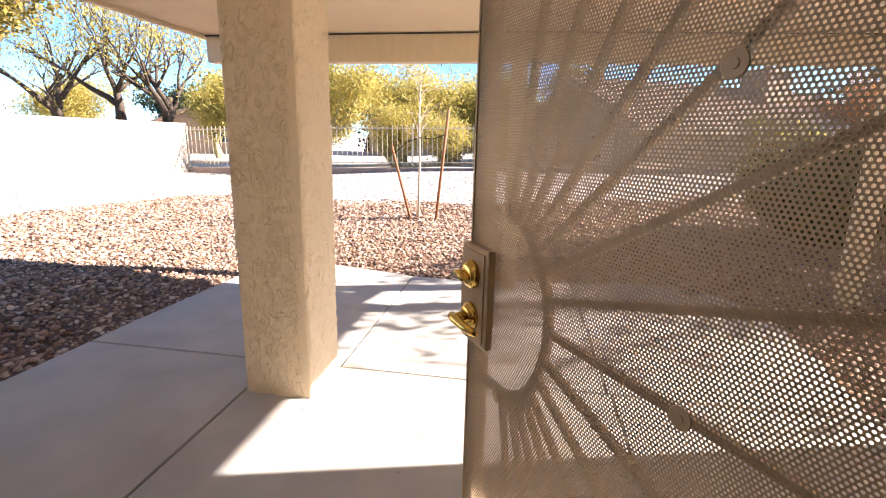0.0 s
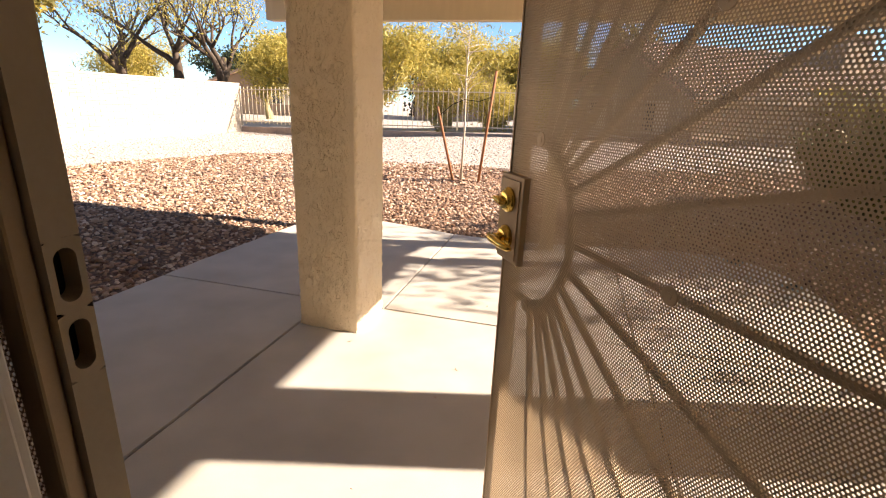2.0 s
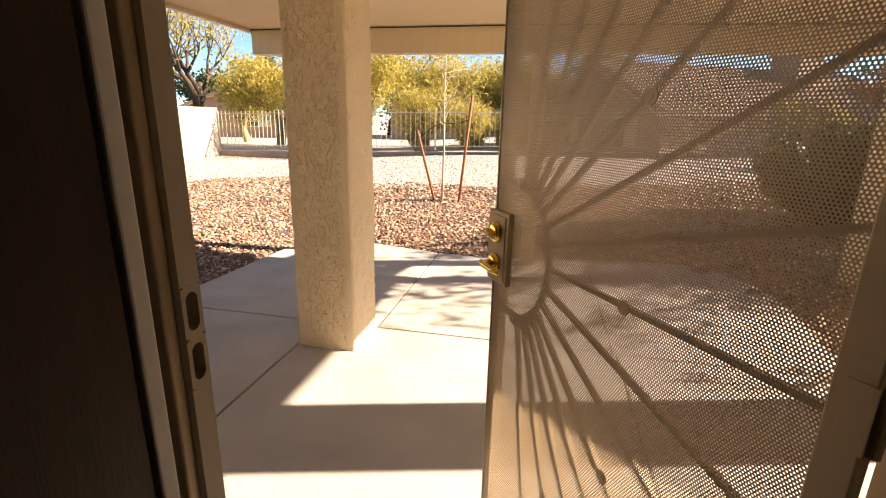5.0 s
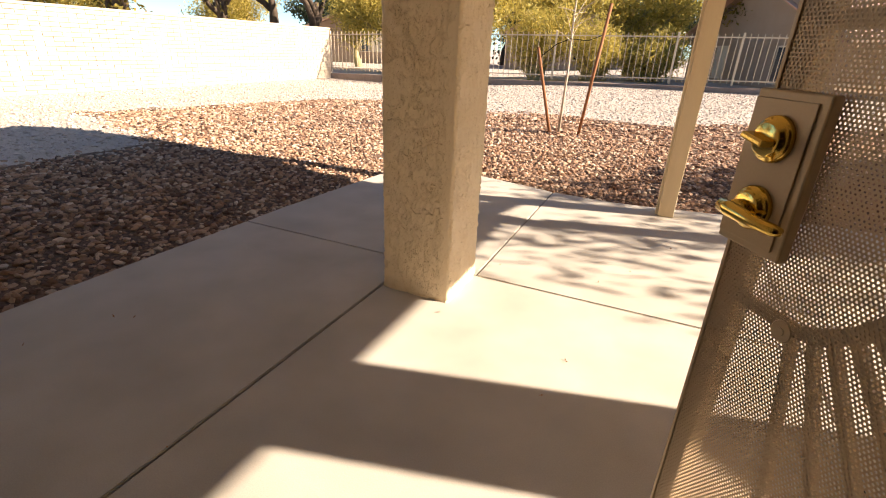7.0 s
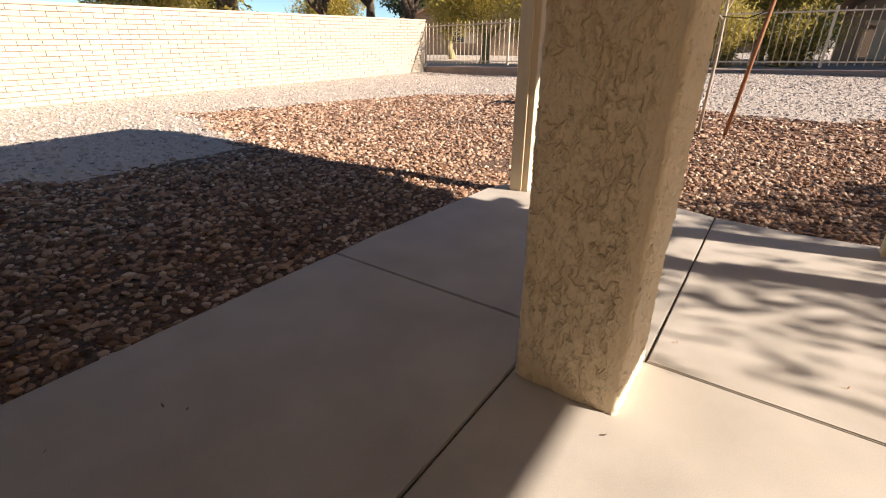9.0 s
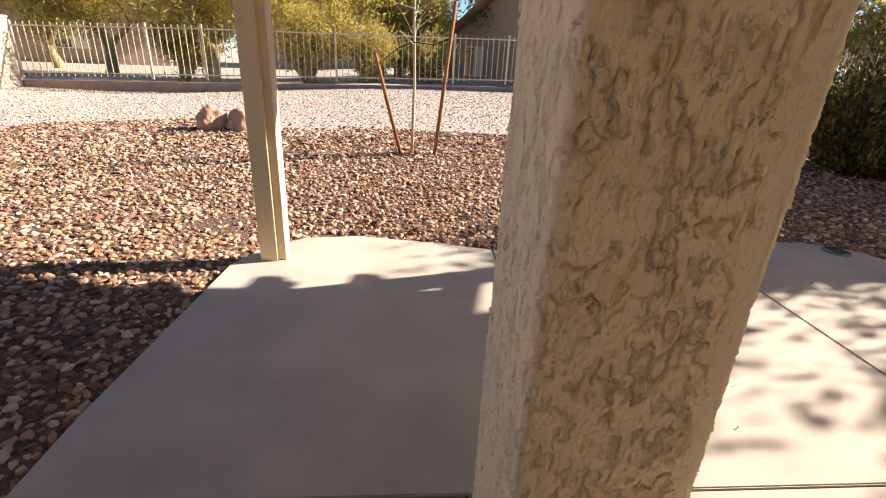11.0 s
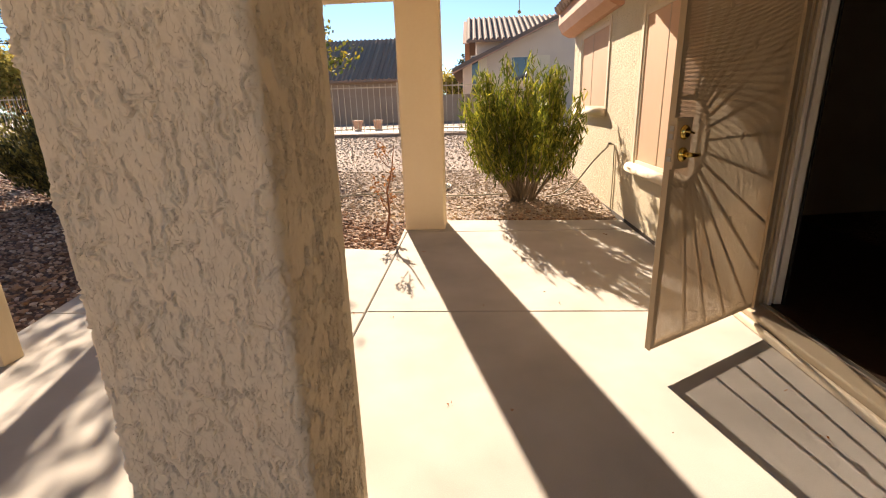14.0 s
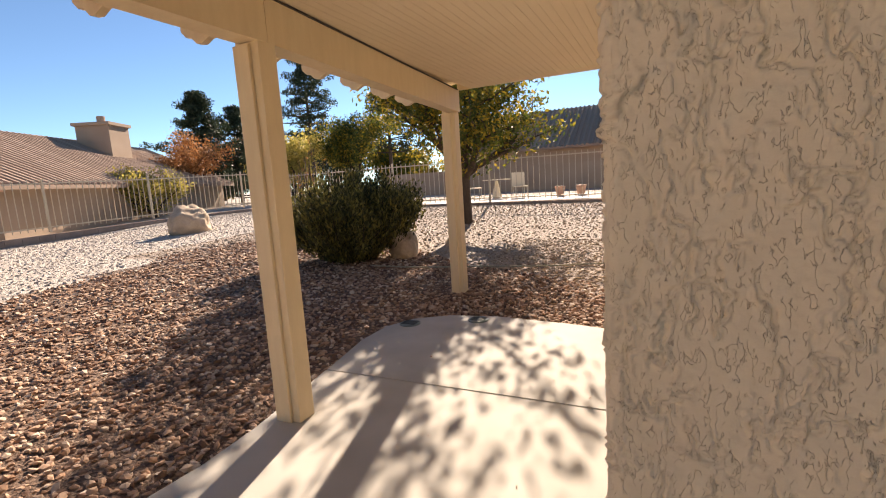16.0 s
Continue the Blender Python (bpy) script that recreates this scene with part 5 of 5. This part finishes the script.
gable_house(24.0, -5.7, -90, 18.0, 12.0, 2.9, 6.9, M_NHOUSE, M_TILED, "pale stucco neighbour house with clay tile roof", ((-8.2, 1.6, 0.8, 1.9), (-5.7, 2.2, 1.9, 1.2)), z=0.2)
gable_house(29.0, 2.6, -180, 8.0, 7.0, 4.3, 5.8, M_NHOUSE, M_TILED, "pale stucco rear wing with weathered barrel tiles", (), z=0.2)
gable_house(33.0, 6.6, 0, 9.0, 9.0, 2.9, 5.4, M_NHOUSE2, M_TILE, "tan neighbour house with clay tile roof", ((0.8, 1.2, 1.4, 1.2),), z=0.2)
gable_house(3.87, 24.1, -62, 8.8, 15.0, 1.93, 4.0, M_NHOUSE2, M_TILE, "tan neighbour house with clay tiles and stucco chimney", ((-2.2, 0.4, 1.5, 1.3), (2.2, 0.4, 1.5, 1.3)), (1.2, 10.0, 1.5, 4.75), z=0.17)
gable_house(-5.0, 40, 12, 12.0, 10.0, 2.6, 5.2, M_NHOUSE2, M_TILE, "tan neighbour house behind yellow trees", ((0.0, 0.8, 1.8, 1.3),), z=0.0)
gable_house(-20.0, 34, 20, 10.0, 10.0, 2.2, 4.2, M_NHOUSE2, M_TILE, "tan neighbour house behind bare trees", ((0.0, 0.8, 1.8, 1.3),), z=0.0)

# pool deck and furniture behind the east fence
tagged(part("pool_deck", box(14.6, 23.0, -4, 16, 0.45, 0.60), M_CONC), "pale concrete pool deck", "deck", kind="structure")
tagged(part("garden_wall", box(22.6, 22.8, -1, 18, 0.4, 1.9), M_NHOUSE2), "brown garden wall behind the pool", "wall", kind="structure")


def patio_chair(x, y, rz):
    th = thing("patio_chair", pose(x, y, 0.605, 0, 0, rz), "pale metal patio chair on the pool deck", "chair", "pool chairs")
    part("seat", box(-0.25, 0.25, -0.25, 0.25, 0.40, 0.44, 0.01), M_SILL, th)
    bm = box(-0.25, 0.25, 0.22, 0.26, 0.44, 0.95, 0.01)
    part("backrest", bm, M_SILL, th)
    for sx in (-0.22, 0.22):
        for sy in (-0.22, 0.22):
            part("leg", tube([(sx, sy, 0), (sx, sy, 0.40)], 0.014, 6), M_SILL, th)
    return th


ch = patio_chair(17.0, 8.6, -60)
copy_thing(ch, pose(17.4, 10.6, 0.605, 0, 0, 30))
tb = thing("patio_table", pose(17.5, 9.7, 0.605), "round pale patio table on the pool deck", "table")
part("tabletop", lathe([(0.55, 0.0), (0.55, 0.03)], 24, None, pose(0, 0, 0.70, 90)), M_SILL, tb)
part("pedestal", tube([(0, 0, 0), (0, 0, 0.68)], [0.22, 0.05], 10), M_SILL, tb)
for x, y in ((16.6, 7.0), (16.8, 6.3)):
    pot = thing("planter", pose(x, y, 0.605), "clay planter pot on the pool deck", "pot", "pool planters")
    part("pot", lathe([(0.12, 0.0), (0.17, 0.3), (0.19, 0.32), (0.19, 0.36)], 18, None, pose(0, 0, 0, 90)), M_FASCIA, pot)

# dry leaves and grit blown onto the slab
rs = np.random.default_rng(31)
lx_, ly_ = rs.uniform(-1.3, 4.4, 70), rs.uniform(1.3, 5.6, 70)
ok = inside(SLAB, lx_, ly_) & ~((lx_ > -0.1) & (lx_ < 0.5) & (ly_ > 3.1) & (ly_ < 3.7)) & ~((lx_ > 4.3) & (ly_ > 3.0))
tagged(leaves("leaf_litter", rs, np.stack([lx_[ok], ly_[ok], np.full(ok.sum(), 0.006)], 1), (0.02, 0.02, 0.002), 60, 0.008, 0.02, L_RUST, None), "a few dry leaf crumbs on the concrete", "leaf litter", kind="stuff")

# ---------------------------------------------------------------- gravel stones


def stones(name, rs, xs_, ys_, size, material, label, fine=True):
    """Angular crushed stones, one joined mesh: squashed, jittered icosahedra, or boxes farther off."""
    n_ = len(xs_)
    if fine:
        g = (1 + 5 ** 0.5) / 2
        base = np.array([(-1, g, 0), (1, g, 0), (-1, -g, 0), (1, -g, 0), (0, -1, g), (0, 1, g), (0, -1, -g), (0, 1, -g), (g, 0, -1), (g, 0, 1), (-g, 0, -1), (-g, 0, 1)]) / 1.9
        faces = np.array([(0, 11, 5), (0, 5, 1), (0, 1, 7), (0, 7, 10), (0, 10, 11), (1, 5, 9), (5, 11, 4), (11, 10, 2), (10, 7, 6), (7, 1, 8),
                          (3, 9, 4), (3, 4, 2), (3, 2, 6), (3, 6, 8), (3, 8, 9), (4, 9, 5), (2, 4, 11), (6, 2, 10), (8, 6, 7), (9, 8, 1)])
        v = base[None] * rs.uniform(0.62, 1.2, (n_, 12, 1))
    else:
        base = np.array([(i, j, k) for i in (-1, 1) for j in (-1, 1) for k in (-1, 1)], float)
        faces = np.array([(0, 1, 3, 2), (4, 6, 7, 5), (0, 4, 5, 1), (2, 3, 7, 6), (0, 2, 6, 4), (1, 5, 7, 3)])
        v = base[None] * rs.uniform(0.4, 1.0, (n_, 8, 3))
    v = v * np.stack([rs.uniform(0.8, 1.4, n_), rs.uniform(0.6, 1.0, n_), rs.uniform(0.4, 0.75, n_)], 1)[:, None, :]
    s = size * rs.uniform(0.5, 1.4, n_)
    v *= s[:, None, None]
    a, t = rs.uniform(0, math.tau, n_), rs.normal(0, 0.45, n_)
    ca, sa, ct, st_ = np.cos(a)[:, None], np.sin(a)[:, None], np.cos(t)[:, None], np.sin(t)[:, None]
    x, y, z = v[..., 0], v[..., 1], v[..., 2]
    y, z = y * ct - z * st_, y * st_ + z * ct
    x, y = x * ca - y * sa, x * sa + y * ca
    gz = rise(xs_, ys_) + rs.uniform(-0.2, 0.35, n_) * s
    V_ = np.stack([x + xs_[:, None], y + ys_[:, None], z + gz[:, None]], -1)
    Q_ = (faces[None] + (np.arange(n_) * len(base))[:, None, None]).reshape(-1)
    return tagged(big_mesh(name, V_.reshape(-1, 3), Q_, faces.shape[1], material), label, "gravel", kind="stuff")


def scatter(rs, x0, x1, y0, y1, step):
    gx_, gy_ = np.meshgrid(np.arange(x0, x1, step), np.arange(y0, y1, step), indexing="ij")
    gx_ = gx_.ravel() + rs.uniform(-0.5, 0.5, gx_.size) * step
    gy_ = gy_.ravel() + rs.uniform(-0.5, 0.5, gy_.size) * step
    ok = ~inside(SLAB, gx_, gy_) & ~((gy_ < 1.1) & (gx_ > -6.02) & (gx_ < 8.02))
    return gx_[ok], gy_[ok]


rs = np.random.default_rng(12)
x_, y_ = scatter(rs, -8.5, 10, -0.5, 13.0, 0.046)
edge = 0.25 * np.sin(x_ * 1.9) + 0.2 * np.sin(y_ * 2.3) + rs.normal(0, 0.12, len(x_))
br = inside(BROWN, x_ + edge, y_ + edge)
near = br & (x_ > -4.5) & (x_ < 5.6) & (y_ < 8.6)
stones("brown_gravel", rs, x_[near], y_[near], 0.026, M_ROCKB, "loose brown and pinkish crushed rock")
far_ = br & ~near & (rs.random(len(x_)) < 0.72)
stones("brown_gravel", rs, x_[far_], y_[far_], 0.027, M_ROCKB, "loose brown and pinkish crushed rock farther out", False)
x_, y_ = scatter(rs, -11.3, 13.9, -1, 19.4, 0.095)
edge = 0.25 * np.sin(x_ * 1.9) + 0.2 * np.sin(y_ * 2.3) + rs.normal(0, 0.12, len(x_))
gr_ = ~inside(BROWN, x_ + edge, y_ + edge)
tan_ = gr_ & ((x_ + 0.25 * (y_ - 8) > 6.3) | ((x_ > 4.0) & (y_ < 6.5))) & (y_ < 13.5)
gr_ &= ~tan_
stones("grey_gravel", rs, x_[gr_], y_[gr_], 0.022, M_ROCKG, "loose pale grey crushed rock", False)
stones("tan_gravel", rs, x_[tan_], y_[tan_], 0.023, M_ROCKT, "loose tan crushed rock by the pool fence", False)
x_, y_ = scatter(rs, 4.6, 8.2, 0.9, 6.2, 0.05)
fine_ = ~inside(BROWN, x_ + rs.normal(0, 0.12, len(x_)), y_ + rs.normal(0, 0.12, len(x_)))
stones("tan_gravel", rs, x_[fine_], y_[fine_], 0.021, M_ROCKT, "loose tan crushed rock round the oleander")
